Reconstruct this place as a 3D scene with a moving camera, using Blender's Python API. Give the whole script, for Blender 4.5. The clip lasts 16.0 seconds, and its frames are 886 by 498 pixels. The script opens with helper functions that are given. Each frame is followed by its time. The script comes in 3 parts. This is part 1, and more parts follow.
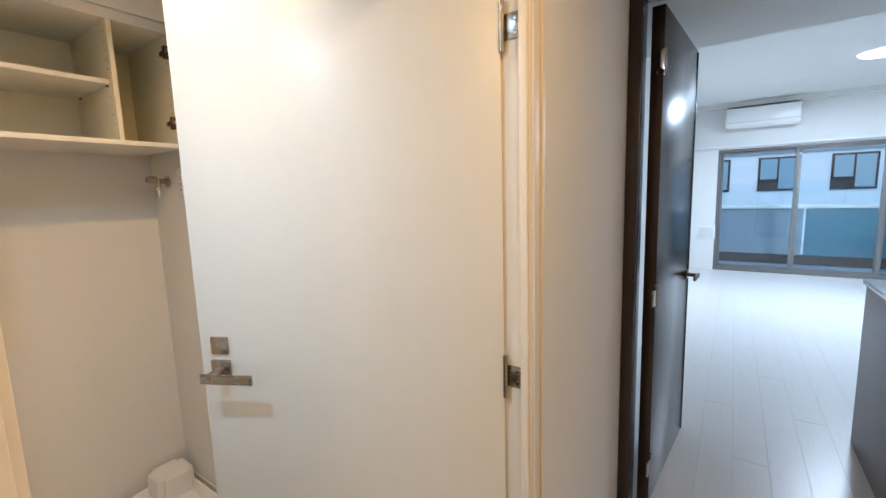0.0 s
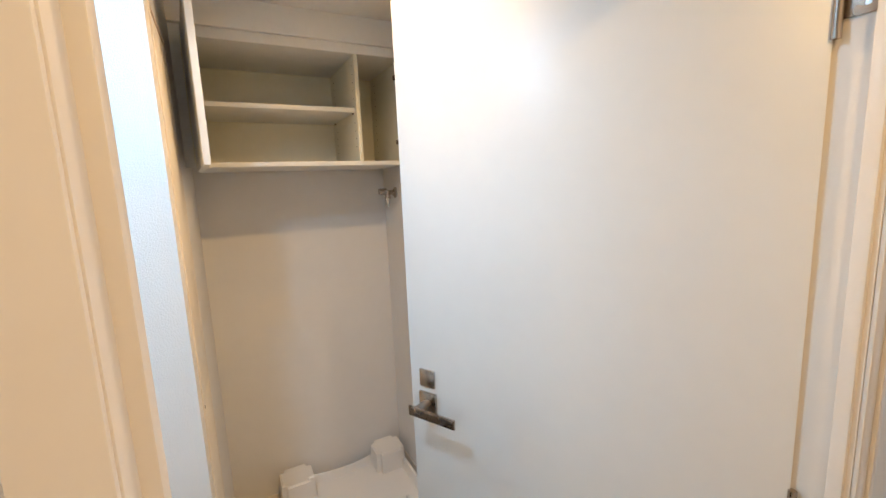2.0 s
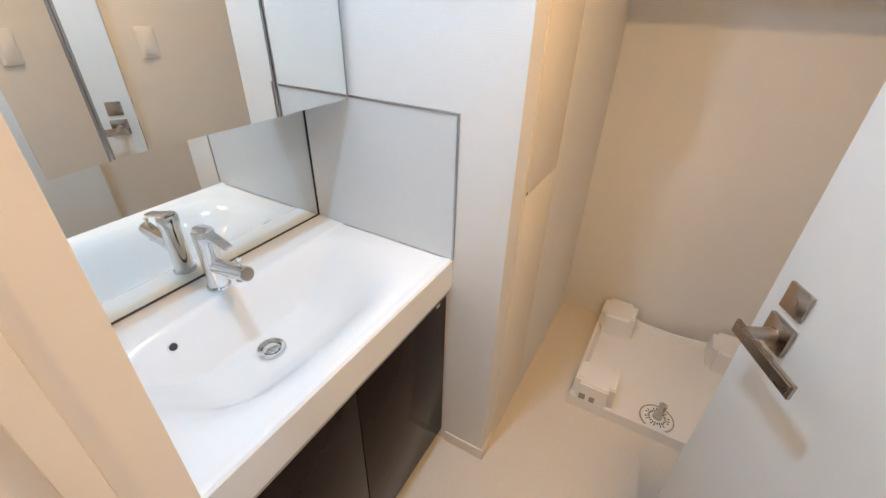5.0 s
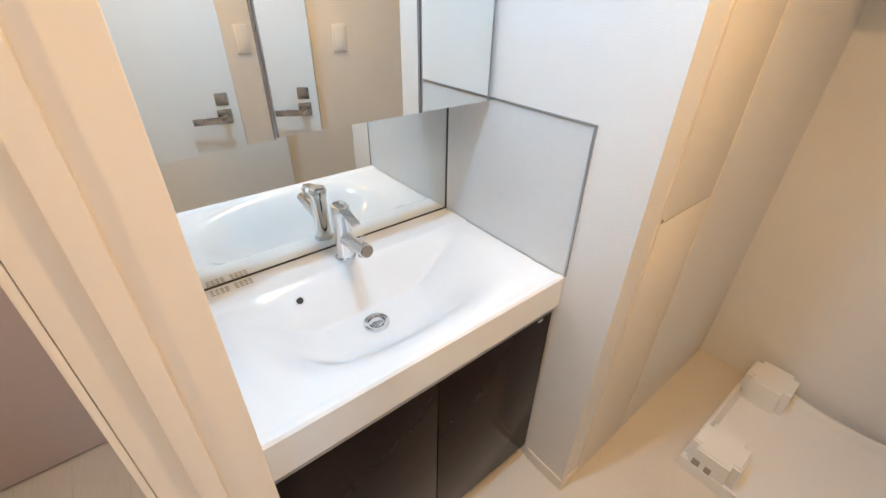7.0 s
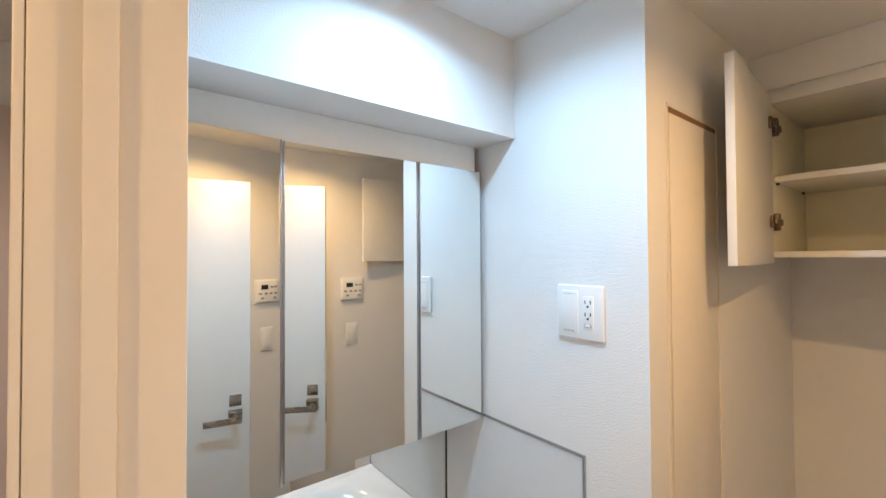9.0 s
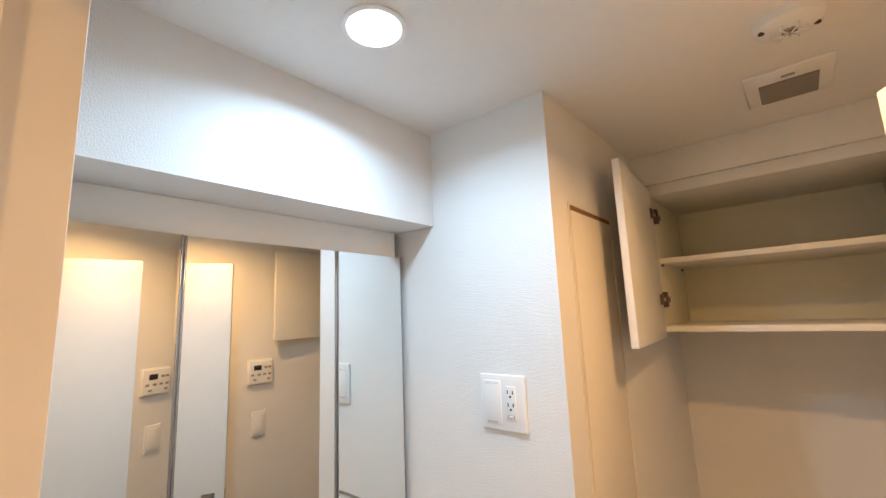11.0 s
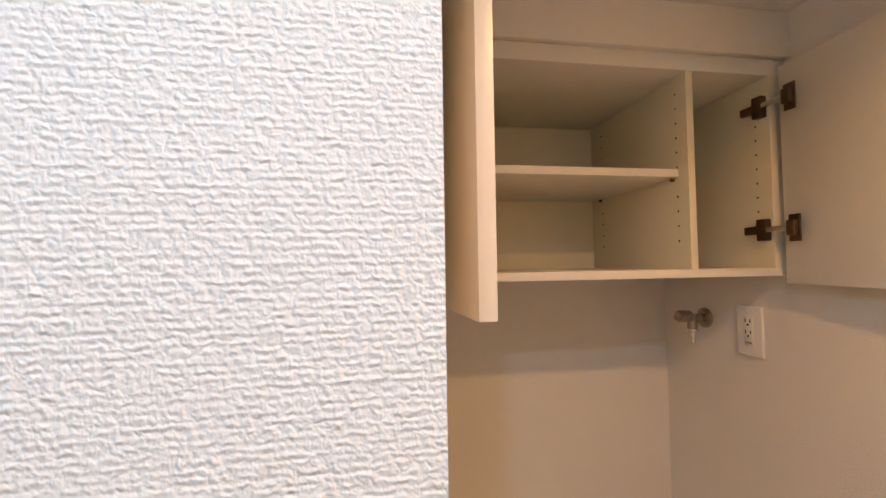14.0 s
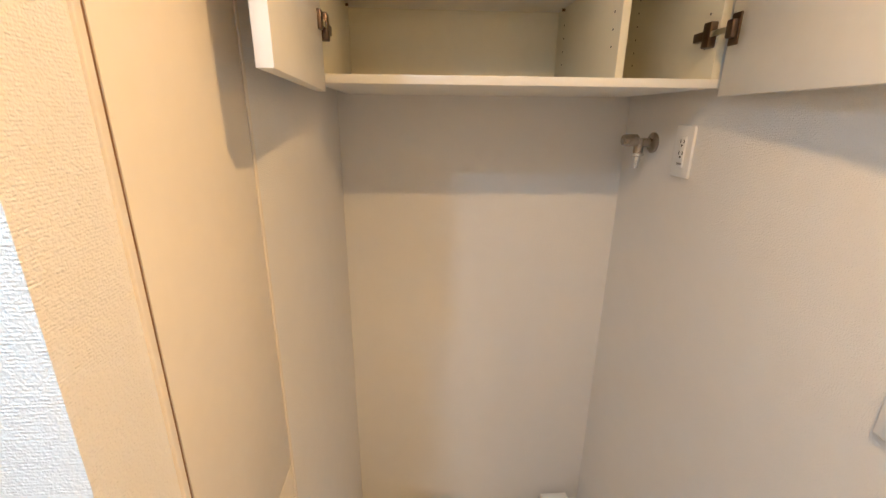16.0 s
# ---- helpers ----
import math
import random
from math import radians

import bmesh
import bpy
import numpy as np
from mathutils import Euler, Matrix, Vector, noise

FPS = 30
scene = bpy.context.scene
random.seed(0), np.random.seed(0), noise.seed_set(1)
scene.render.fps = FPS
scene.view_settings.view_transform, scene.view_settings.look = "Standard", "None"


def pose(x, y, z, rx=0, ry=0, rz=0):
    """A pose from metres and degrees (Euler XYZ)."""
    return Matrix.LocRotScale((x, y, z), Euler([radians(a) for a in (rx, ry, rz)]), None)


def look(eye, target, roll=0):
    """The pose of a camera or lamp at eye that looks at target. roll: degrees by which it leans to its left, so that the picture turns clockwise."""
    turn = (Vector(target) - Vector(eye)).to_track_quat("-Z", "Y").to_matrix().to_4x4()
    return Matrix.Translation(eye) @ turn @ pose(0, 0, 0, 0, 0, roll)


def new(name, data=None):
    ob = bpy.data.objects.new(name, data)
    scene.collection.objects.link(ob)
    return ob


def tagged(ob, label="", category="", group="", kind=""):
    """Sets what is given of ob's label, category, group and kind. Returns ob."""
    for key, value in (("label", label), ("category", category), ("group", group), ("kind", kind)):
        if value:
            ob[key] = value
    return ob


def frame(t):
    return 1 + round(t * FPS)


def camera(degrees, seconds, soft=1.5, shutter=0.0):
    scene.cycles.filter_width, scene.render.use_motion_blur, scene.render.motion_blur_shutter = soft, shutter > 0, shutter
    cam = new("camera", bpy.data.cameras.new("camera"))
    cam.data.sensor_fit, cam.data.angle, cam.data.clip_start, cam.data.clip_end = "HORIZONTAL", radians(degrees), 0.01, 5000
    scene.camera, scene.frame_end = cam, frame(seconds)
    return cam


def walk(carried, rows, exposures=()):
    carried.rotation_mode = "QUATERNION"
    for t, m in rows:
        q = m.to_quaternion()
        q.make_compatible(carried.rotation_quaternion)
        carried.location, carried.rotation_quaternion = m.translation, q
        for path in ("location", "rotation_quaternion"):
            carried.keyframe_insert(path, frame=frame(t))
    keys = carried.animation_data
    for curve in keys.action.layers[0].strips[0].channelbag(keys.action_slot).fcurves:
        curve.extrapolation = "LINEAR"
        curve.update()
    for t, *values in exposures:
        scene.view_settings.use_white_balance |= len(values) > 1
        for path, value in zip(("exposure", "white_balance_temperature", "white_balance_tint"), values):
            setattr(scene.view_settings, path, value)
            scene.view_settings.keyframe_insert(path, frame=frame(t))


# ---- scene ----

# ---------------------------------------------------------------- camera
cam = camera(93.5, 16.0)
PATH = [
    (0, (0.006, -1.216, 1.407), (1.636, -0.076, 1.143), -1.8),
    (0.5, (0.019, -1.173, 1.395), (1.487, 0.158, 1.130), -2.5),
    (1, (0.014, -1.158, 1.392), (1.332, 0.338, 1.136), -3.0),
    (1.5, (0.058, -1.114, 1.437), (1.182, 0.519, 1.174), -2.9),
    (2, (0.096, -1.073, 1.527), (1.012, 0.681, 1.223), -2.4),
    (2.5, (0.142, -1.036, 1.558), (0.795, 0.824, 1.218), -2.0),
    (3, (0.216, -1.006, 1.554), (0.589, 0.919, 1.158), -1.2),
    (3.5, (0.232, -0.934, 1.539), (0.299, 1.005, 1.055), -0.6),
    (4, (0.251, -0.877, 1.504), (-0.041, 0.988, 0.841), 0.3),
    (4.5, (0.297, -0.845, 1.462), (-0.299, 0.86, 0.604), 1.1),
    (5, (0.291, -0.843, 1.417), (-0.536, 0.643, 0.366), 1.7),
    (5.2, (0.288, -0.84, 1.404), (-0.608, 0.547, 0.276), 1.6),
    (7.3, (0.337, -0.795, 1.441), (-1.043, 0.234, 0.423), 0.1),
    (7.5, (0.34, -0.803, 1.476), (-1.093, 0.271, 0.585), 0.2),
    (8, (0.366, -0.807, 1.552), (-1.182, 0.333, 1.001), -0.5),
    (8.5, (0.379, -0.818, 1.609), (-1.218, 0.365, 1.387), -0.9),
    (8.6, (0.385, -0.819, 1.613), (-1.22, 0.365, 1.465), -1.1),
    (10.8, (0.397, -0.837, 1.712), (-0.962, 0.589, 2.058), -2.6),
    (11, (0.386, -0.823, 1.702), (-0.892, 0.684, 2.014), -2.3),
    (11.5, (0.349, -0.735, 1.647), (-0.683, 0.955, 1.931), -1.9),
    (12, (0.349, -0.581, 1.645), (-0.418, 1.253, 1.864), -1.7),
    (12.5, (0.291, -0.464, 1.65), (-0.149, 1.482, 1.796), -0.6),
    (13, (0.159, -0.34, 1.642), (0.006, 1.65, 1.763), -0.3),
    (13.5, (0.005, -0.212, 1.67), (0.115, 1.783, 1.771), -0.4),
    (14, (-0.022, -0.135, 1.658), (0.29, 1.84, 1.729), -0.8),
    (14.5, (-0.006, -0.117, 1.646), (0.394, 1.843, 1.648), -0.7),
    (15, (0.041, -0.135, 1.638), (0.413, 1.826, 1.521), -0.3),
    (15.5, (0.115, -0.173, 1.606), (0.387, 1.785, 1.305), 0.2),
    (16, (0.223, -0.236, 1.561), (0.349, 1.667, 0.958), 0.5),
]
walk(cam, [(t, look(eye, target, roll)) for t, eye, target, roll in PATH],
     [(0.0, 0.35, 5350, 6), (1.0, 0.38, 5700, 8), (1.5, 0.38, 5600, 8), (2.0, 0.32, 4950, 6), (2.5, 0.25, 5050, 7), (3.5, 0.15, 5300, 9), (5.0, 0.38, 5200, 10),
      (7.5, 0.45, 5200, 9), (8.6, 0.12, 5200, 9), (11.0, -0.05, 5900, 14), (12.5, -0.15, 6100, 19), (14.5, -0.1, 6450, 21), (16.0, 0.48, 5250, 8)])

# ---------------------------------------------------------------- world and light
world = bpy.data.worlds.new("world")
scene.world = world
world.use_nodes = True
wn = world.node_tree
sky = wn.nodes.new("ShaderNodeTexSky")
sky.sky_type = "NISHITA"
sky.sun_disc = False
sky.sun_elevation = radians(42)
sky.sun_rotation = radians(270)
wn.links.new(sky.outputs[0], wn.nodes["Background"].inputs[0])
wn.nodes["Background"].inputs[1].default_value = 0.15


def lamp(name, kind, m, power, color, size=0.1, spread=180.0):
    d = bpy.data.lights.new(name, kind)
    d.energy, d.color = power, color
    if kind == "AREA":
        d.shape, d.size, d.spread = "DISK", size, radians(spread)
    elif kind == "SUN":
        d.angle = size
    else:
        d.shadow_soft_size = size
    ob = new(name, d)
    ob.matrix_world = m
    return ob


WARM = (1.0, 0.53, 0.165)
NEUTRAL = (0.61, 0.86, 1.0)
lamp("vanity_downlight_lamp", "AREA", pose(-0.112, -0.395, 2.184), 4.3, NEUTRAL, 0.06, 155)
lamp("laundry_downlight_lamp", "AREA", pose(0.503, -0.165, 2.184), 7.3, WARM, 0.045, 155)
lamp("corridor_downlight_lamp", "AREA", pose(0.45, -1.36, 2.180), 5.2, (1.0, 0.55, 0.17), 0.085)
# unseen lamp, added to brighten the entrance end of the corridor
lamp("entrance_downlight_lamp", "AREA", pose(-0.55, -1.32, 2.180), 3.0, (1.0, 0.68, 0.40), 0.07, 140)
lamp("living_ceiling_lamp", "AREA", pose(6.1, -2.38, 2.60), 84.0, (0.86, 0.93, 1.0), 0.35)
lamp("sun", "SUN", pose(0, 0, 8, 0, -48, 0), 1.2, (1.0, 0.97, 0.93), radians(12))

# ---------------------------------------------------------------- materials
def node_mat(name, color, rough=0.5, metal=0.0, spec=0.5):
    m = bpy.data.materials.new(name)
    m.use_nodes = True
    b = m.node_tree.nodes["Principled BSDF"]
    b.inputs["Base Color"].default_value = (*color, 1)
    b.inputs["Roughness"].default_value = rough
    b.inputs["Metallic"].default_value = metal
    b.inputs["Specular IOR Level"].default_value = spec
    return m, m.node_tree.nodes, m.node_tree.links, b


def add_noise(nodes, links, scale, detail=3.0, stretch=(1, 1, 1)):
    tc = nodes.new("ShaderNodeTexCoord")
    mp = nodes.new("ShaderNodeMapping")
    mp.inputs["Scale"].default_value = stretch
    links.new(tc.outputs["Object"], mp.inputs["Vector"])
    n = nodes.new("ShaderNodeTexNoise")
    n.inputs["Scale"].default_value = scale
    n.inputs["Detail"].default_value = detail
    links.new(mp.outputs[0], n.inputs["Vector"])
    return n


def vary(nodes, links, b, color, amount, scale, stretch=(1, 1, 1)):
    """Two scales of slight colour change."""
    big = add_noise(nodes, links, scale, 4, stretch)
    fine = add_noise(nodes, links, scale * 14, 2, stretch)
    mean = nodes.new("ShaderNodeMath")
    mean.operation = "ADD"
    links.new(big.outputs["Fac"], mean.inputs[0])
    links.new(fine.outputs["Fac"], mean.inputs[1])
    r = nodes.new("ShaderNodeMapRange")
    r.inputs["From Min"].default_value, r.inputs["From Max"].default_value = 0.6, 1.4
    links.new(mean.outputs[0], r.inputs["Value"])
    mix = nodes.new("ShaderNodeMix")
    mix.data_type = "RGBA"
    mix.inputs["A"].default_value = (*[c * (1 - amount) for c in color], 1)
    mix.inputs["B"].default_value = (*[min(1, c * (1 + amount)) for c in color], 1)
    links.new(r.outputs[0], mix.inputs["Factor"])
    links.new(mix.outputs["Result"], b.inputs["Base Color"])
    return mix


def plain(name, color, rough=0.45, metal=0.0, amount=0.02, scale=3.0, bump=0.0, bump_scale=300.0, spec=0.5):
    m, nodes, links, b = node_mat(name, color, rough, metal, spec)
    vary(nodes, links, b, color, amount, scale)
    rn = add_noise(nodes, links, scale * 5, 3)
    rr = nodes.new("ShaderNodeMapRange")
    rr.inputs["To Min"].default_value, rr.inputs["To Max"].default_value = rough * 0.85, min(1, rough * 1.15)
    links.new(rn.outputs["Fac"], rr.inputs["Value"])
    links.new(rr.outputs[0], b.inputs["Roughness"])
    if bump:
        bn = add_noise(nodes, links, bump_scale, 2)
        bp = nodes.new("ShaderNodeBump")
        bp.inputs["Strength"].default_value = bump
        bp.inputs["Distance"].default_value = 0.001
        links.new(bn.outputs["Fac"], bp.inputs["Height"])
        links.new(bp.outputs[0], b.inputs["Normal"])
    return m


def wallpaper(name, color):
    """Woven vinyl wallpaper: rows of short raised threads about 3 mm apart."""
    m, nodes, links, b = node_mat(name, color, 0.75, 0, 0.25)
    vary(nodes, links, b, color, 0.015, 1.2)
    tc = nodes.new("ShaderNodeTexCoord")
    warp = add_noise(nodes, links, 160, 2)
    off = nodes.new("ShaderNodeVectorMath")
    off.operation = "MULTIPLY_ADD"
    off.inputs[1].default_value = (0.0020, 0.0020, 0.0020)
    links.new(warp.outputs["Color"], off.inputs[0])
    links.new(tc.outputs["Object"], off.inputs[2])
    rows = nodes.new("ShaderNodeTexWave")
    rows.wave_type, rows.bands_direction = "BANDS", "Z"
    rows.inputs["Scale"].default_value = 118
    rows.inputs["Distortion"].default_value = 0.0
    links.new(off.outputs[0], rows.inputs["Vector"])
    cross = add_noise(nodes, links, 1.0, 1, (300, 300, 240))
    mp = nodes.new("ShaderNodeMapping")
    mp.inputs["Scale"].default_value = (420, 420, 400)
    links.new(off.outputs[0], mp.inputs["Vector"])
    vor = nodes.new("ShaderNodeTexVoronoi")
    vor.inputs["Scale"].default_value = 1.0
    links.new(mp.outputs[0], vor.inputs["Vector"])
    k = nodes.new("ShaderNodeMapRange")
    k.inputs["From Min"].default_value, k.inputs["From Max"].default_value = 0.36, 0.62
    k.inputs["To Min"].default_value, k.inputs["To Max"].default_value = 0.15, 1.2
    links.new(cross.outputs["Fac"], k.inputs["Value"])
    a = nodes.new("ShaderNodeMath")
    a.operation = "MULTIPLY"
    links.new(rows.outputs["Fac"], a.inputs[0])
    links.new(k.outputs[0], a.inputs[1])
    grain = nodes.new("ShaderNodeTexNoise")
    grain.inputs["Scale"].default_value = 1.0
    grain.inputs["Detail"].default_value = 1.0
    links.new(mp.outputs[0], grain.inputs["Vector"])
    g2 = nodes.new("ShaderNodeMath")
    g2.operation = "MULTIPLY_ADD"
    g2.inputs[1].default_value = 0.27
    links.new(a.outputs[0], g2.inputs[0])
    links.new(grain.outputs["Fac"], g2.inputs[2])
    s = nodes.new("ShaderNodeMath")
    s.operation = "MULTIPLY_ADD"
    s.inputs[1].default_value = -0.42
    links.new(vor.outputs["Distance"], s.inputs[0])
    links.new(g2.outputs[0], s.inputs[2])
    bp = nodes.new("ShaderNodeBump")
    bp.inputs["Strength"].default_value = 0.7
    bp.inputs["Distance"].default_value = 0.0013
    links.new(s.outputs[0], bp.inputs["Height"])
    links.new(bp.outputs[0], b.inputs["Normal"])
    return m


def grained(name, color, rough, amount=0.35, stretch=(3, 60, 60), scale=1.5, spec=0.5):
    m, nodes, links, b = node_mat(name, color, rough, 0, spec)
    vary(nodes, links, b, color, amount, scale, stretch)
    bn = add_noise(nodes, links, scale * 8, 3, stretch)
    bp = nodes.new("ShaderNodeBump")
    bp.inputs["Strength"].default_value = 0.12
    bp.inputs["Distance"].default_value = 0.001
    links.new(bn.outputs["Fac"], bp.inputs["Height"])
    links.new(bp.outputs[0], b.inputs["Normal"])
    return m


def glow(name, color, strength):
    m = bpy.data.materials.new(name)
    m.use_nodes = True
    b = m.node_tree.nodes["Principled BSDF"]
    b.inputs["Base Color"].default_value = (*color, 1)
    b.inputs["Emission Color"].default_value = (*color, 1)
    b.inputs["Emission Strength"].default_value = strength
    return m


def glass(name, color=(0.9, 0.97, 1.0)):
    m, nodes, links, b = node_mat(name, color, 0.0)
    b.inputs["Transmission Weight"].default_value = 1
    b.inputs["IOR"].default_value = 1.45
    return m


M_WALL = wallpaper("white_wallpaper", (0.81, 0.80, 0.78))
M_CEIL = plain("ceiling_paper", (0.80, 0.79, 0.77), 0.8, bump=0.3, bump_scale=350)
M_TRIM = plain("cream_trim", (0.80, 0.74, 0.65), 0.4, amount=0.02, scale=2)
M_DOOR = plain("white_door_sheet", (0.80, 0.79, 0.76), 0.38, amount=0.015, scale=1.5, bump=0.08, bump_scale=500)
M_PANEL = plain("cream_panel_sheet", (0.80, 0.75, 0.66), 0.45)
M_LAM = plain("white_melamine", (0.80, 0.79, 0.75), 0.35, bump=0.05, bump_scale=600)
M_IVORY = plain("ivory_melamine", (0.78, 0.75, 0.60), 0.4, bump=0.05, bump_scale=600)
M_FLOOR = plain("beige_vinyl_floor", (0.70, 0.64, 0.55), 0.38, amount=0.04, scale=6, bump=0.15, bump_scale=200)
M_PLANK = grained("whitewashed_oak", (0.66, 0.64, 0.62), 0.32, 0.06)
M_NICKEL = plain("satin_nickel", (0.42, 0.37, 0.32), 0.27, 1.0, amount=0.05)
M_CHROME = plain("chrome", (0.75, 0.76, 0.78), 0.07, 1.0)
M_STEEL = plain("grey_aluminium_edge", (0.42, 0.43, 0.44), 0.3, 1.0)
M_BRONZE = plain("dark_hinge_metal", (0.17, 0.12, 0.09), 0.35, 1.0, amount=0.1)
M_MIRROR, _, _, _mb = node_mat("mirror", (0.88, 0.91, 0.90), 0.0, 1.0)
M_DARKEDGE = plain("dark_seam", (0.05, 0.05, 0.05), 0.5)
M_SPLASH = plain("pale_grey_splash_panel", (0.70, 0.71, 0.71), 0.18)
M_CERAMIC = plain("white_basin_resin", (0.84, 0.85, 0.85), 0.12, amount=0.01)
M_PAN = plain("white_abs_plastic", (0.82, 0.81, 0.79), 0.3, amount=0.01)
M_PLASTIC = plain("white_plate_plastic", (0.82, 0.82, 0.81), 0.3, amount=0.01)
M_GREYPL = plain("grey_plastic", (0.33, 0.30, 0.27), 0.45)
M_BLACK = plain("black_slot", (0.02, 0.02, 0.02), 0.5)
M_ESP = grained("espresso_wood", (0.030, 0.019, 0.016), 0.22, 0.35, (40, 40, 2), 1.5)
M_VDOOR = plain("espresso_gloss_door", (0.016, 0.009, 0.008), 0.2, amount=0.2, scale=4, spec=0.12)
M_COUNTERP = grained("grey_brown_counter_panel", (0.16, 0.13, 0.125), 0.4, 0.2, (3, 3, 40))
M_LIGHT = glow("downlight_lens", (1.0, 0.99, 0.97), 14)
M_LIGHTW = glow("warm_downlight_lens", (1.0, 0.8, 0.55), 10)
M_LIVLIGHT = glow("ceiling_lamp_cover", (1.0, 0.97, 0.92), 4)
M_GLASS = glass("window_glass")
M_RAILGLASS = plain("frosted_blue_panel", (0.10, 0.20, 0.26), 0.25)
M_SASH = plain("grey_sash_aluminium", (0.17, 0.165, 0.16), 0.45, 0.0)
M_CONC = plain("painted_concrete", (0.25, 0.31, 0.36), 0.8, amount=0.08, bump=0.3, bump_scale=60)
M_FACADE = plain("pale_facade", (0.60, 0.66, 0.70), 0.8, amount=0.06)
M_FARGLASS = plain("far_window_glass", (0.22, 0.33, 0.40), 0.15)
# brown for the painted shade in the pipe space door gaps
M_GAPSHADE = plain("brown_gap_shade", (0.24, 0.13, 0.06), 0.6)
M_ENTRY = plain("mauve_beige_entrance_door", (0.56, 0.48, 0.46), 0.45, amount=0.03, bump=0.06, bump_scale=400)
M_RUBBER = plain("pale_rubber", (0.55, 0.53, 0.48), 0.5)
M_MESH = plain("grey_vent_mesh", (0.16, 0.14, 0.13), 0.6, amount=0.1)


# ---------------------------------------------------------------- mesh helpers
def box(bm, x0, x1, y0, y1, z0, z1, bevel=0.0, segments=2):
    r = bmesh.ops.create_cube(bm, size=1.0)
    for v in r["verts"]:
        v.co = Vector(((x0 + x1) / 2 + v.co.x * (x1 - x0), (y0 + y1) / 2 + v.co.y * (y1 - y0), (z0 + z1) / 2 + v.co.z * (z1 - z0)))
    if bevel:
        edges = list({e for v in r["verts"] for e in v.link_edges})
        bmesh.ops.bevel(bm, geom=edges, offset=bevel, segments=segments, profile=0.5, affect="EDGES")
    return bm


def bbox(*a, bevel=0.0, segments=2):
    return box(bmesh.new(), *a, bevel=bevel, segments=segments)


def cyl(bm, p0, p1, r0, r1=None, n=24):
    r1 = r0 if r1 is None else r1
    p0, p1 = Vector(p0), Vector(p1)
    d = p1 - p0
    m = Matrix.Translation((p0 + p1) / 2) @ d.to_track_quat("Z", "Y").to_matrix().to_4x4()
    bmesh.ops.create_cone(bm, cap_ends=True, segments=n, radius1=r0, radius2=r1, depth=d.length, matrix=m)
    return bm


def lathe(bm, profile, centre, axis="Z", n=32):
    """Turn a profile of (radius, height) about an axis through centre."""
    rings = []
    for r, h in profile:
        ring = []
        for i in range(n):
            a = 2 * math.pi * i / n
            p = Vector((r * math.cos(a), r * math.sin(a), h))
            if axis == "X":
                p = Vector((p.z, p.x, p.y))
            elif axis == "Y":
                p = Vector((p.x, p.z, p.y))
            ring.append(bm.verts.new(p + Vector(centre)))
        rings.append(ring)
    for a, b in zip(rings, rings[1:]):
        for i in range(n):
            bm.faces.new((a[i], a[(i + 1) % n], b[(i + 1) % n], b[i]))
    if profile[0][0] > 1e-6:
        bm.faces.new(rings[0])
    if profile[-1][0] > 1e-6:
        bm.faces.new(rings[-1])
    bmesh.ops.remove_doubles(bm, verts=bm.verts, dist=1e-6)
    bmesh.ops.recalc_face_normals(bm, faces=bm.faces)
    return bm


def mesh_of(name, bm, material, smooth=False):
    me = bpy.data.meshes.new(name)
    bmesh.ops.recalc_face_normals(bm, faces=bm.faces)
    bm.to_mesh(me)
    bm.free()
    me.materials.append(material)
    if smooth:
        me.shade_smooth()
        me.set_sharp_from_angle(angle=radians(35))
    return me


def part(name, bm, material, parent=None, label="", smooth=True):
    ob = new(name, mesh_of(name, bm, material, smooth))
    if parent is not None:
        ob.parent = parent
    if label:
        ob["label"] = label
    return ob


def thing(name, label, category, group="", m=None):
    ob = new(name)
    ob.empty_display_size = 0.05
    if m is not None:
        ob.matrix_world = m
    return tagged(ob, label, category, group)


def structure(name, bm, material, label, smooth=False):
    return tagged(part(name, bm, material, smooth=smooth), label, name.split("_")[0], kind="structure")


# ---------------------------------------------------------------- plan
CZ = 2.195                       # ceiling height
XB, XR = -0.64, 0.867            # wall behind the vanity, right wall
YB = 1.05                        # back wall of the laundry recess
YC, YI = -0.862, -0.785          # corridor and room faces of the door wall
JL, JR = 0.046, 0.842            # door opening
YO = -1.78                       # far corridor wall
XD = 1.78                        # partition with the dark door
XE = -1.15                       # entrance end of the corridor
XW = 8.26                        # window wall
YL, YK = -0.59, -4.8             # living room side walls
HEAD = 1.955

# floors
structure("floor_washroom", bbox(XB, XR, YI - 0.04, YB, -0.10, 0.0), M_FLOOR, "pale beige vinyl floor of the washroom")
structure("floor_base", bbox(XE, XW + 0.2, YK, YI - 0.04, -0.10, -0.012), M_GREYPL, "dark bed under the floor boards")
structure("floor_living_side", bbox(XD, XW + 0.2, YI - 0.04, YL + 0.1, -0.10, -0.001), M_PLANK, "whitewashed wooden floor edge")

# walls
structure("wall_stub", bbox(XB, 0.0, 0.0, YB, 0.0, CZ), M_WALL, "white woven wallpaper wall beside the washbasin")
structure("wall_back", bbox(XB - 0.1, XR + 0.1, YB, YB + 0.1, 0, CZ), M_WALL, "white woven wallpaper back wall of laundry recess")
structure("wall_vanity", bbox(XB - 0.1, XB, YI, YB, 0, CZ), M_WALL, "white wallpaper wall behind the washbasin")
structure("wall_right", bbox(XR, XR + 0.1, YI, YB, 0, CZ), M_WALL, "white woven wallpaper side wall")
b = bmesh.new()
box(b, XE, JL - 0.03, YC, YI, 0, CZ)
box(b, JR + 0.03, XD + 0.06, YC, YI, 0, CZ)
box(b, JL - 0.03, JR + 0.03, YC, YI, HEAD + 0.03, CZ)
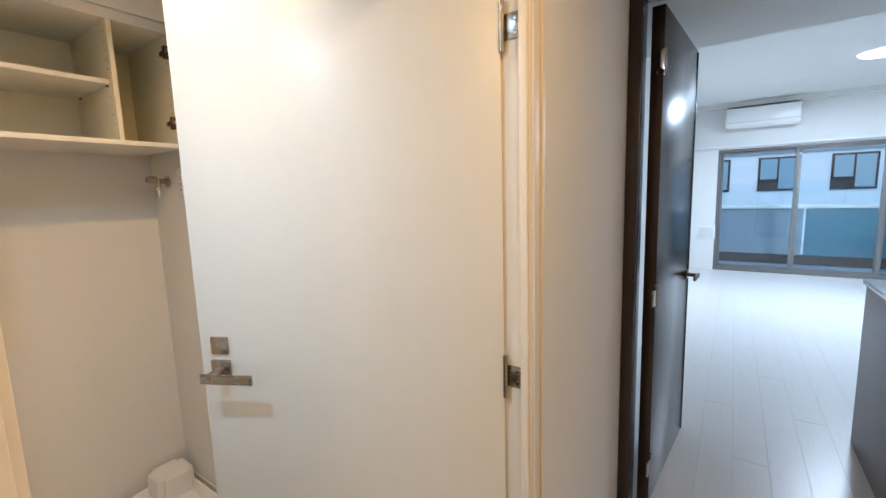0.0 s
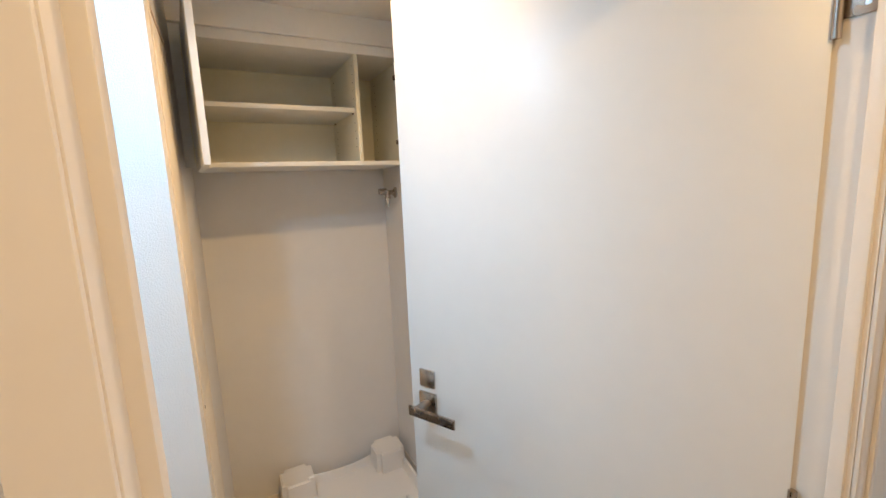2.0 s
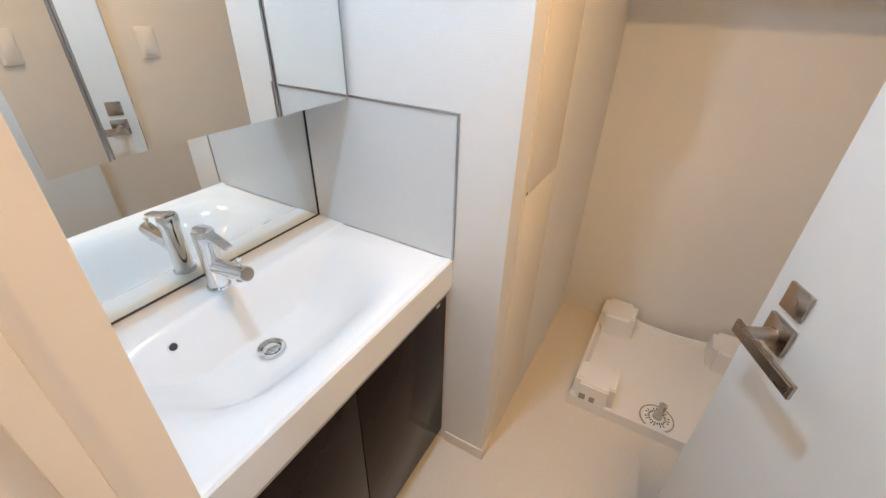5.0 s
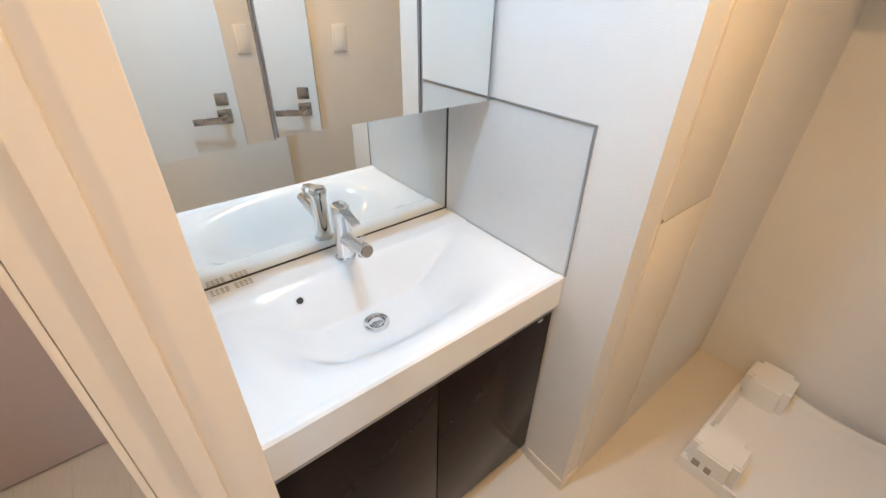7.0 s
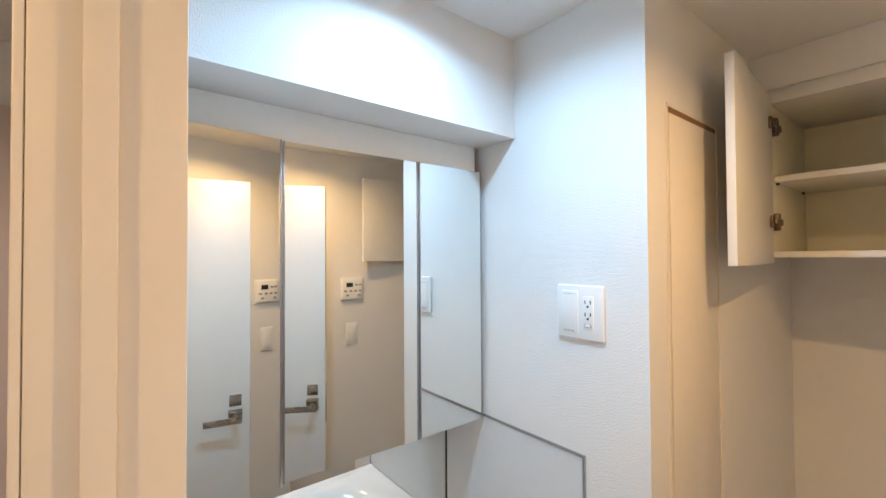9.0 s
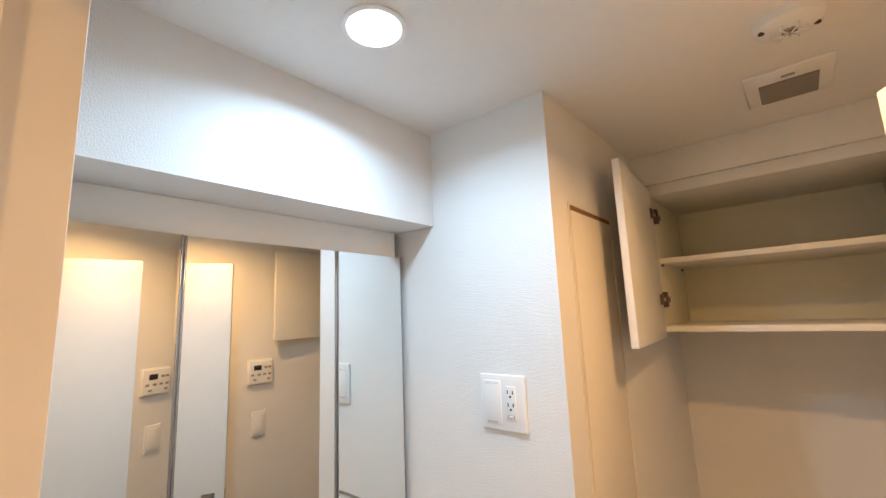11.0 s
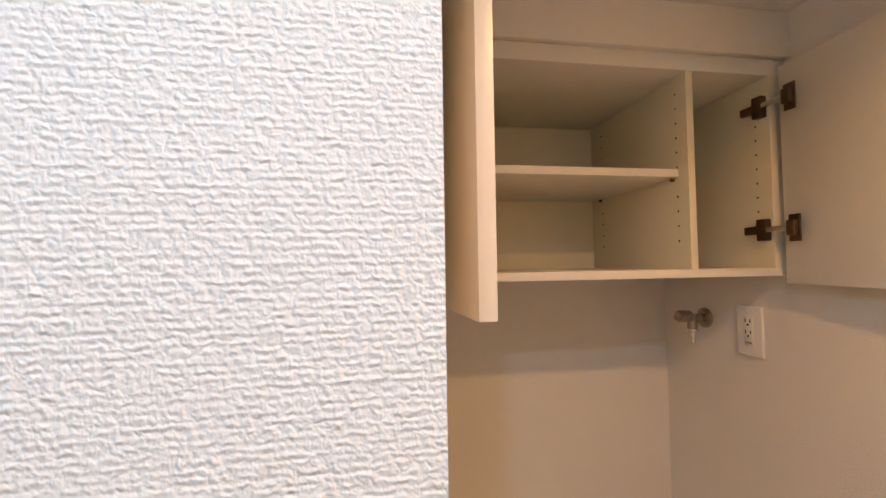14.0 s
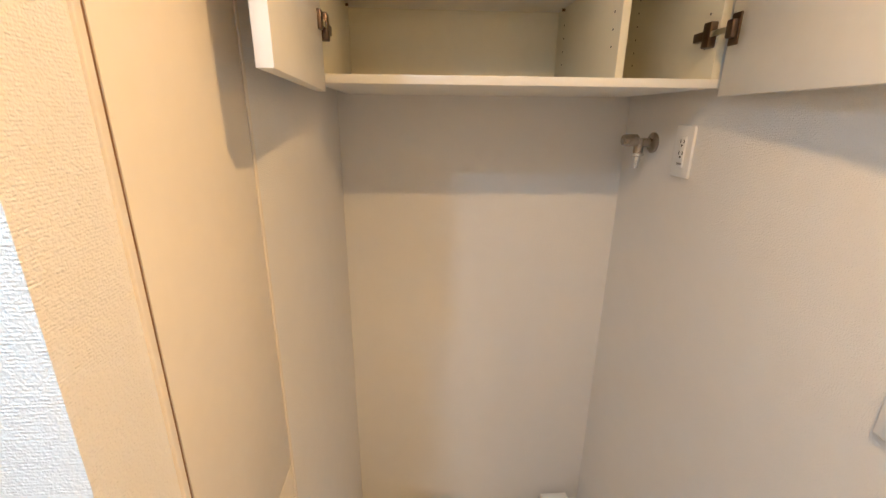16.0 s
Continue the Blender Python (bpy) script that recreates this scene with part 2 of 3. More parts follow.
structure("wall_corridor", b, M_WALL, "woven wallpaper corridor wall with the washroom doorway")
structure("wall_corridor_far", bbox(XE, XD, YO - 0.1, YO, 0, 2.4), M_WALL, "wallpaper wall across the corridor")
structure("wall_entrance", bbox(XE - 0.1, XE, YO - 0.1, YI, 0, 2.4), M_WALL, "wallpaper wall at the entrance end")
b = bmesh.new()
box(b, XD, XD + 0.1, YI - 0.03, YL + 0.1, 0, CZ)
box(b, XD, XD + 0.1, YK, YO + 0.03, 0, CZ)
box(b, XD, XD + 0.1, YO + 0.03, YC, 2.14, CZ)
structure("wall_partition", b, M_WALL, "partition wall with the dark living room doorway")
structure("wall_living_north", bbox(XD + 0.1, XW, YL, YL + 0.1, 0, 2.8), M_WALL, "white living room side wall")
structure("wall_living_south", bbox(XD, XW, YK - 0.1, YK, 0, 2.8), M_WALL, "white living room wall behind the kitchen")
WT, WL, WR2 = 1.965, -0.97, -3.9
b = bmesh.new()
box(b, XW, XW + 0.15, WL, YL + 0.1, 0, 2.8)
box(b, XW, XW + 0.15, YK, WR2, 0, 2.8)
box(b, XW, XW + 0.15, WR2, WL, WT, 2.8)
structure("wall_window", b, M_WALL, "white wall round the balcony window")

# ceilings
structure("ceiling_washroom", bbox(XB - 0.1, XR + 0.1, YI, YB + 0.1, CZ, CZ + 0.1), M_CEIL, "white ceiling of the washroom")
structure("ceiling_corridor", bbox(XE - 0.1, XD + 0.1, YO - 0.1, YI, CZ, CZ + 0.1), M_CEIL, "white ceiling of the corridor")
structure("ceiling_kitchen", bbox(XD + 0.1, 2.95, YK, YL + 0.1, CZ, CZ + 0.6), M_CEIL, "lowered ceiling over the kitchen")
structure("ceiling_living", bbox(2.95, XW + 0.15, YK, YL + 0.1, 2.67, 2.79), M_CEIL, "white living room ceiling")
structure("beam_window", bbox(XW - 0.12, XW, YK, YL, 2.60, 2.67), M_CEIL, "white beam above the balcony window")

# bulkhead above the mirror cabinet
structure("bulkhead", bbox(XB, -0.342, YI, -0.0005, 1.938, CZ), M_WALL, "white wallpaper bulkhead above the mirror cabinet")

# skirting
b = bmesh.new()
box(b, -0.145, 0.006, -0.006, 0.0, 0, 0.05, 0.0015)
box(b, 0.0, 0.006, 0.0, 0.082, 0, 0.05, 0.0015)
structure("baseboard_stub", b, M_TRIM, "thin cream skirting at the wall end")
structure("baseboard_right", bbox(XR - 0.006, XR, YI, YB, 0, 0.05, bevel=0.0015), M_TRIM, "thin cream skirting along the side wall")
structure("baseboard_corridor", bbox(0.90, XD, YC - 0.006, YC, 0, 0.05, bevel=0.0015), M_TRIM, "thin cream skirting in the corridor")

# ---------------------------------------------------------------- washroom doorway
def jamb(side):
    """One upright of the door frame: lining, stop and casings. side -1: left, 1: right."""
    x = JL if side < 0 else JR
    bm = bmesh.new()
    def bx(a, c, y0, y1, bev=0.0012):
        lo, hi = sorted((x + side * a, x + side * c))
        box(bm, lo, hi, y0, y1, 0.0, HEAD + 0.03, bev)
    bx(0.0, 0.03, -0.864, -0.781)           # lining
    bx(0.001, 0.034, -0.870, -0.8645)        # casing on the corridor side
    y = -0.838 if side < 0 else -0.858
    bx(-0.009, 0.004, y, y + 0.018)         # stop
    bx(0.018, 0.05, -0.784, -0.7805)         # casing on the room side
    return bm


frame_1 = thing("door_frame", "cream door frame of the washroom doorway", "door frame")
frame_1["kind"] = "structure"
part("left_jamb", jamb(-1), M_TRIM, frame_1)
part("right_jamb", jamb(1), M_TRIM, frame_1)
b = bmesh.new()
box(b, JL, JR, -0.864, -0.781, HEAD, HEAD + 0.03, 0.001)
box(b, JL, JR, -0.858, -0.842, HEAD - 0.01, HEAD, 0.001)
part("head", b, M_TRIM, frame_1)
b = bmesh.new()
box(b, JR + 0.037, JR + 0.052, -0.874, -0.862, 0, HEAD + 0.05, 0.002)
part("outer_bead", b, M_TRIM, frame_1)
part("threshold", bbox(JL, JR, -0.85, -0.78, 0.0, 0.006, bevel=0.002), M_TRIM, frame_1)

# ---------------------------------------------------------------- washroom door
HX, HY, ANG = 0.832, -0.800, 63.1
DW = 0.765


def lever_handle(parent, y, side):
    """Square rose, bent flat lever and square lock plate. side: outward direction along the leaf's normal."""
    h = part("handle", box(bmesh.new(), -0.026, 0.026, *sorted((y, y + side * 0.008)), -0.026, 0.026, 0.002), M_NICKEL, parent, "satin nickel lever handle")
    bm = bmesh.new()
    cyl(bm, (0, y + side * 0.006, 0), (0, y + side * 0.052, 0), 0.010)
    bmesh.ops.create_cube(bm, size=1.0, matrix=Matrix.Translation((0.045, y + side * 0.052, -0.004)) @ Matrix.Diagonal((0.135, 0.011, 0.024, 1)))
    bmesh.ops.bevel(bm, geom=[e for e in bm.edges if abs((e.verts[0].co - e.verts[1].co).length - 0.024) < 0.0008 or abs((e.verts[0].co - e.verts[1].co).length - 0.135) < 0.001], offset=0.003, segments=2, affect="EDGES")
    lv = part("lever", bm, M_NICKEL, h)
    return h


# the leaf lies along local -x from the hinge, its corridor face towards local -y
door = thing("washroom_door", "white flush door standing open into the washroom", "door", m=pose(HX, HY, 0, 0, 0, -ANG))
part("leaf", bbox(-DW, 0.0, 0.0, 0.034, 0.010, HEAD - 0.008, bevel=0.0015), M_DOOR, door)
LX, LZ = -DW + 0.055, 0.982
for side, y in ((-1, 0.0), (1, 0.034)):
    hd = lever_handle(door, y, side)
    hd.matrix_basis = pose(LX, 0, LZ)
    lk = part("lock_plate", bbox(LX - 0.023, LX + 0.023, *sorted((y, y + side * 0.006)), LZ + 0.040, LZ + 0.086, bevel=0.002), M_NICKEL, door, "square lock plate")
    bm = bmesh.new()
    cyl(bm, (LX, y + side * 0.005, LZ + 0.063), (LX, y + side * 0.0072, LZ + 0.063), 0.006, n=16)
    part("lock_slot", bm, M_NICKEL, lk)
part("latch_plate", bbox(-DW - 0.001, -DW + 0.001, 0.006, 0.028, LZ - 0.09, LZ + 0.09, bevel=0.0005), M_NICKEL, door)


def butt_hinge(z, parent):
    bm = bmesh.new()
    box(bm, JR - 0.003, JR - 0.0002, -0.840, -0.803, z - 0.026, z + 0.026, 0.001)
    h = part("hinge", bm, M_NICKEL, parent, "satin nickel hinge plate")
    bm = bmesh.new()
    cyl(bm, (JR - 0.010, -0.803, z - 0.05), (JR - 0.010, -0.803, z + 0.05), 0.006, n=16)
    part("knuckle", bm, M_NICKEL, h)
    for dz in (-0.014, 0.014):
        bm = bmesh.new()
        lathe(bm, [(0.0, 0.0), (0.004, 0.0), (0.0035, 0.0012), (0.0, 0.0016)], (0, 0, 0), n=12)
        s_ = part("screw", bm, M_CHROME, h)
        s_.matrix_basis = pose(JR - 0.003, -0.830, z + dz, 0, -90, 0)


for z in (0.985, 1.745, 0.25):
    butt_hinge(z, frame_1)

# ---------------------------------------------------------------- vanity
VY0, VY1, VF = -0.776, -0.002, -0.146


def basin_depth(x, y):
    """Depth of the bowl under the rim of the moulded top."""
    def ss(t):
        t = max(0.0, min(1.0, t))
        return t * t * (3 - 2 * t)
    u = abs((y + 0.395) / 0.345)
    side = ss((1.0 - u) / 0.62)
    back = ss((x + 0.536) / 0.06)
    bow = -0.172 - 0.075 * u * u
    front = ss((bow - x) / 0.19)
    return 0.128 * side * back * front + 0.004 * ss((x + 0.540) / 0.012) * ss((-0.158 - x) / 0.02)


def vanity_top():
    nx, ny = 100, 150
    x0, x1, y0, y1, z, low = XB + 0.001, VF, VY0, VY1, 0.80, 0.704
    bm = bmesh.new()
    g = [[bm.verts.new((x0 + (x1 - x0) * i / nx, y0 + (y1 - y0) * j / ny, 0)) for j in range(ny + 1)] for i in range(nx + 1)]
    for row in g:
        for v in row:
            edge = min(v.co.x - x0 + 1, x1 - v.co.x)
            r = 0.006
            drop = r - math.sqrt(max(0, r * r - max(0, r - edge) ** 2)) if edge < r else 0
            v.co.z = z - basin_depth(v.co.x, v.co.y) - drop
    for i in range(nx):
        for j in range(ny):
            bm.faces.new((g[i][j], g[i + 1][j], g[i + 1][j + 1], g[i][j + 1]))
    loop = g[0][:] + [g[i][ny] for i in range(1, nx + 1)] + [g[nx][j] for j in range(ny - 1, -1, -1)] + [g[i][0] for i in range(nx - 1, 0, -1)]
    under = [bm.verts.new((v.co.x, v.co.y, low if v.co.x > VF - 0.02 else 0.645)) for v in loop]
    for k in range(len(loop)):
        n = (k + 1) % len(loop)
        bm.faces.new((loop[k], loop[n], under[n], under[k]))
    return bm


vanity = thing("washbasin", "white moulded washbasin counter with wide shallow bowl", "washbasin")
part("basin", vanity_top(), M_CERAMIC, vanity)
bm = bmesh.new()
lathe(bm, [(0.0, -0.004), (0.022, -0.004), (0.024, 0.001), (0.031, 0.003), (0.034, 0.001), (0.034, -0.006)], (-0.415, -0.409, 0.676))
drain = part("drain_ring", bm, M_CHROME, vanity, "chrome drain ring")
bm = bmesh.new()
lathe(bm, [(0.0, 0.004), (0.014, 0.0035), (0.019, 0.0)], (-0.415, -0.409, 0.675))
part("drain_plug", bm, M_CHROME, drain)
bm = bmesh.new()
lathe(bm, [(0.012, 0.0), (0.012, 0.002), (0.009, 0.003), (0.008, -0.004), (0.0, -0.004)], (0, 0, 0), n=20)
ov = part("overflow_ring", bm, M_CERAMIC, vanity)
ov.matrix_basis = pose(-0.5135, -0.564, 0.760, 0, 57, 0)
bm = bmesh.new()
cyl(bm, (0, 0, -0.0005), (0, 0, 0.0012), 0.0085, n=20)
ovh = part("overflow_hole", bm, M_BLACK, vanity)
ovh.matrix_basis = pose(-0.5135, -0.564, 0.760, 0, 57, 0)

cab = thing("vanity_cabinet", "dark gloss washbasin cabinet with two doors", "cabinet")
part("body", bbox(XB + 0.002, VF - 0.030, VY0, VY1 - 0.002, 0.06, 0.635), M_VDOOR, cab)
part("plinth", bbox(XB + 0.002, VF - 0.08, VY0, VY1 - 0.002, 0.0, 0.06), M_BLACK, cab)
for y0, y1 in ((VY0 + 0.002, -0.404), (-0.401, VY1 - 0.006)):
    vd = part("door", bbox(VF - 0.030, VF - 0.012, y0, y1, 0.065, 0.677, bevel=0.0012), M_VDOOR, cab)
part("pull_rail", bbox(VF - 0.026, VF - 0.008, VY0, VY1 - 0.004, 0.682, 0.691, bevel=0.001), M_STEEL, cab, "slim aluminium pull rail")
part("seam_shadow_gap", bbox(VF - 0.030, VF - 0.022, VY0, VY1 - 0.004, 0.691, 0.703), M_BLACK, cab)
part("door_buffer", bbox(VF - 0.0122, VF - 0.0105, -0.065, -0.045, 0.664, 0.674, bevel=0.0008), M_CHROME, cab)

tap = thing("basin_tap", "chrome single lever washbasin tap", "tap", m=pose(-0.566, -0.405, 0.7990))
bm = bmesh.new()
lathe(bm, [(0.0, 0.0), (0.027, 0.0), (0.027, 0.006), (0.0225, 0.010), (0.0225, 0.125), (0.024, 0.128), (0.024, 0.150), (0.021, 0.156), (0.0, 0.158)], (0, 0, 0))
tb = part("body", bm, M_CHROME, tap)
bm = bmesh.new()
cyl(bm, (0.010, 0, 0.064), (0.128, 0, 0.083), 0.0175, 0.0175, 28)
bmesh.ops.bevel(bm, geom=[e for e in bm.edges if len(e.link_faces) == 2 and any(len(f.verts) > 8 for f in e.link_faces)], offset=0.002, segments=2, affect="EDGES")
sp = part("spout", bm, M_CHROME, tap)
bm = bmesh.new()
cyl(bm, (0.1285, 0, 0.083), (0.1295, 0, 0.0832), 0.0145, n=24)
part("spout_cap", bm, M_NICKEL, sp)
bm = bmesh.new()
cyl(bm, (0.108, 0, 0.095), (0.108, 0, 0.112), 0.0035, n=12)
cyl(bm, (0.108, 0, 0.110), (0.108, 0, 0.116), 0.006, n=14)
part("pop_up_knob", bm, M_CHROME, sp)
bm = bmesh.new()
cyl(bm, (0.100, 0, 0.068), (0.100, 0, 0.058), 0.011, n=20)
part("aerator", bm, M_STEEL, sp)
bm = bmesh.new()
box(bm, -0.016, 0.088, -0.014, 0.014, -0.0035, 0.0035, 0.003, 3)
for v in bm.verts:
    if v.co.x > 0.03:
        v.co.y *= 0.8
lv = part("lever", bm, M_CHROME, tap)
lv.matrix_basis = pose(0.0, 0, 0.156, 0, 14, 0)

# labels on the ledge
bm = bmesh.new()
for k in range(2):
    for r in range(3):
        for c in range(4):
            x = -0.622 + 0.009 * r
            y = -0.735 + 0.055 * k + 0.011 * c
            box(bm, x, x + 0.005, y, y + 0.008, 0.8002, 0.8005)
sticker = tagged(part("notice_sticker", bm, M_GREYPL), "small grey printed notices on the basin ledge", "sticker")

# splash panel on the side wall
splash = thing("splash_panel", "pale grey splash panel with aluminium edge trim", "splash panel")
part("panel", bbox(XB + 0.012, -0.149, -0.004, -0.0003, 0.801, 1.182), M_SPLASH, splash)
part("top_trim", bbox(XB + 0.012, -0.143, -0.0062, -0.0003, 1.1822, 1.188, bevel=0.0008), M_STEEL, splash)
part("side_trim", bbox(-0.1488, -0.143, -0.0062, -0.0003, 0.801, 1.1820, bevel=0.0008), M_STEEL, splash)

# lower fixed mirror
low_m = thing("lower_mirror", "frameless low wall mirror behind the tap", "mirror")
part("mirror", bbox(XB + 0.001, XB + 0.007, VY0, -0.006, 0.806, 1.20), M_MIRROR, low_m, smooth=False)
part("bottom_seal", bbox(XB + 0.001, XB + 0.008, VY0, -0.006, 0.8005, 0.8055), M_DARKEDGE, low_m)
part("side_seal", bbox(XB + 0.001, XB + 0.009, -0.0055, -0.0008, 0.8005, 1.20), M_DARKEDGE, low_m)

# mirror cabinet with three mirror doors
MX, MZ0, MZ1 = -0.457, 1.180, 1.866
mc = thing("mirror_cabinet", "three-door mirror cabinet, one door slightly ajar", "mirror cabinet")
part("body", bbox(XB + 0.001, MX - 0.027, VY0, -0.012, MZ0 + 0.004, MZ1), M_LAM, mc)
part("top_filler", bbox(XB + 0.001, MX - 0.016, VY0, -0.022, MZ1 + 0.001, 1.937), M_LAM, mc)


def mirror_door(y0, y1, hinge_right, ajar):
    w = y1 - y0
    md = part("mirror_door", bbox(-0.016, -0.004, *((-w, 0) if hinge_right else (0, w)), MZ0, MZ1, bevel=0.0008), M_LAM, mc)
    md.matrix_basis = pose(MX, y1 if hinge_right else y0, 0, 0, 0, ajar)
    o = -w if hinge_right else 0.0
    part("mirror", bbox(-0.0038, 0.0, o + 0.004, o + w - 0.004, MZ0 + 0.001, MZ1 - 0.001), M_MIRROR, md, smooth=False)
    for a in (o, o + w - 0.0036):
        part("edge_strip", bbox(-0.004, 0.001, a, a + 0.0036, MZ0, MZ1, bevel=0.0005), M_STEEL, md)
    return md


mirror_door(VY0, -0.559, True, 7.3)
mirror_door(-0.555, -0.230, True, -1.2)
mirror_door(-0.226, -0.014, False, 0.0)

# ---------------------------------------------------------------- outlets and switches
def outlet_slots(parent, cx, cz, small=1.0):
    """Two slots and an earth hole, in the plane y = 0 of the plate, facing -y."""
    bm = bmesh.new()
    for dx in (-0.0065, 0.0065):
        box(bm, cx + (dx - 0.0011) * small, cx + (dx + 0.0011) * small, -0.0112, -0.0102, cz - 0.004 * small, cz + 0.004 * small)
    cyl(bm, (cx, -0.0112, cz - 0.0095 * small), (cx, -0.0102, cz - 0.0095 * small), 0.0026 * small, n=12)
    part("socket_slots", bm, M_BLACK, parent)


plate = thing("double_wall_plate", "white wall plate with blank and double socket", "socket", m=pose(-0.150, 0, 1.5045))
part("plate", bbox(-0.058, 0.058, -0.008, 0.0, -0.060, 0.060, bevel=0.003, segments=3), M_PLASTIC, plate)
bk = part("blank_cover", bbox(-0.046, -0.003, -0.0102, -0.007, -0.047, 0.047, bevel=0.0012), M_PLASTIC, plate)
part("cover_shadow_line", bbox(-0.040, -0.012, -0.0106, -0.0100, -0.043, -0.0415), M_GREYPL, bk)
part("cover_top_line", bbox(-0.044, -0.008, -0.0106, -0.0100, 0.0400, 0.0408), M_GREYPL, bk)
ins = part("socket_insert", bbox(0.010, 0.035, -0.0103, -0.007, -0.036, 0.036, bevel=0.001), M_PLASTIC, plate)
outlet_slots(ins, 0.0225, 0.024)
outlet_slots(ins, 0.0225, -0.003)
part("earth_terminal", bbox(0.014, 0.031, -0.0108, -0.0100, -0.031, -0.024, bevel=0.0003), M_GREYPL, ins)
part("earth_cover", bbox(0.0165, 0.0285, -0.0120, -0.0105, -0.030, -0.025, bevel=0.0005), M_PLASTIC, ins)


def side_plate(name, label, category, y, z, w=0.070, h=0.120):
    """A wall plate on the right wall, its face towards -x; local x runs along the wall."""
    t_ = thing(name, label, category, m=pose(XR, y, z, 0, 0, -90))
    part("plate", bbox(-w / 2, w / 2, -0.008, 0.0, -h / 2, h / 2, bevel=0.003, segments=3), M_PLASTIC, t_)
    return t_


so = side_plate("laundry_socket", "white wall socket plate above the laundry tray", "socket", 0.747, 1.487)
ins = part("socket_insert", bbox(-0.0125, 0.0125, -0.0103, -0.007, -0.036, 0.036, bevel=0.001), M_PLASTIC, so)
outlet_slots(ins, 0.0, 0.024)
outlet_slots(ins, 0.0, -0.003)
part("earth_terminal", bbox(-0.009, 0.009, -0.0112, -0.0100, -0.031, -0.026, bevel=0.0003), M_GREYPL, ins)

sw = side_plate("light_switch", "white wide rocker light switch on the wall", "switch", 0.172, 1.203)
part("rocker", bbox(-0.022, 0.022, -0.0115, -0.007, -0.046, 0.046, bevel=0.0018), M_PLASTIC, sw)

rc = side_plate("heater_remote", "white water heater remote panel with grey buttons", "control panel", 0.172, 1.453, 0.128, 0.122)
part("housing", bbox(-0.060, 0.060, -0.018, -0.007, -0.056, 0.056, bevel=0.004, segments=3), M_PLASTIC, rc)
part("display", bbox(-0.002, 0.036, -0.0190, -0.0175, 0.010, 0.034, bevel=0.0005), M_BLACK, rc)
for bx_, bz_ in ((-0.044, 0.022), (-0.024, 0.022), (-0.044, -0.012), (-0.018, -0.012), (0.010, -0.012), (0.042, -0.012), (-0.040, -0.036), (0.030, -0.036)):
    part("button", bbox(bx_ - 0.008, bx_ + 0.008, -0.0195, -0.0175, bz_ - 0.005, bz_ + 0.005, bevel=0.001), M_GREYPL, rc)

# ---------------------------------------------------------------- access panels in the recess wall
b = bmesh.new()
box(b, -0.001, 0.0035, 0.082, 0.090, 0.010, 1.952, 0.001)
box(b, -0.001, 0.0035, 0.358, 0.366, 0.010, 1.952, 0.001)
box(b, -0.001, 0.0035, 0.090, 0.358, 1.944, 1.952, 0.001)
structure("trim_access", b, M_TRIM, "cream edge trim round the pipe space doors")
acc = thing("pipe_space_doors", "cream flush pipe space doors, upper and lower", "access panel")
part("upper_door", bbox(0.0006, 0.0028, 0.0950, 0.3540, 0.987, 1.932, bevel=0.0008), M_PANEL, acc)
part("lower_door", bbox(0.0006, 0.0028, 0.0950, 0.3540, 0.014, 0.984, bevel=0.0008), M_PANEL, acc)
# brown strips: the shade in the gaps round the doors, put in as colour
part("seal", bbox(0.0003, 0.0012, 0.0902, 0.0948, 0.014, 1.941), M_GAPSHADE, acc, "brown strip painted as shade in the door gap")
part("top_seal", bbox(0.0003, 0.0012, 0.0902, 0.3578, 1.9325, 1.9438), M_GAPSHADE, acc, "brown strip painted as shade in the door gap")
part("middle_seal", bbox(0.0003, 0.0012, 0.0952, 0.3538, 0.9842, 0.9868), M_GAPSHADE, acc, "brown strip painted as shade in the door gap")
part("catch", bbox(0.0028, 0.0045, 0.094, 0.099, 0.990, 0.997, bevel=0.0005), M_BRONZE, acc)

# ---------------------------------------------------------------- wall cabinet over the laundry tray
CX0, CX1, CY, CB, CT = 0.030, 0.838, 0.637, 1.622, 2.094
wc = thing("wall_cabinet", "white open-fronted wall cabinet with both doors open", "wall cabinet")
part("bottom_board", bbox(CX0, CX1, CY, YB - 0.001, CB, CB + 0.017, bevel=0.0006), M_LAM, wc)
part("top_board", bbox(CX0, CX1, CY, YB - 0.001, 2.058, CT, bevel=0.0006), M_LAM, wc)
part("left_side", bbox(CX0, CX0 + 0.017, CY, YB - 0.001, CB + 0.0172, 2.0578, bevel=0.0006), M_IVORY, wc)
part("right_side", bbox(CX1 - 0.017, CX1, CY, YB - 0.001, CB + 0.0172, 2.0578, bevel=0.0006), M_IVORY, wc)
part("divider", bbox(0.622, 0.638, CY + 0.002, YB - 0.02, CB + 0.0172, 2.0578, bevel=0.0006), M_IVORY, wc)
part("back_board", bbox(CX0 + 0.0172, CX1 - 0.0172, YB - 0.018, YB - 0.012, CB + 0.0172, 2.0578), M_IVORY, wc)
part("shelf", bbox(CX0 + 0.0178, 0.6215, CY + 0.030, YB - 0.02, 1.838, 1.855, bevel=0.0006), M_LAM, wc)
part("side_filler", bbox(CX1 + 0.0004, XR - 0.0005, CY + 0.003, CY + 0.02, CB, CT, bevel=0.0005), M_LAM, wc)
part("left_filler", bbox(0.0006, CX0 - 0.0004, CY + 0.003, CY + 0.02, CB, CT, bevel=0.0005), M_LAM, wc)
part("valance", bbox(0.0006, XR - 0.0006, CY - 0.014, CY + 0.004, CT + 0.0006, CZ - 0.0005, bevel=0.0006), M_LAM, wc)
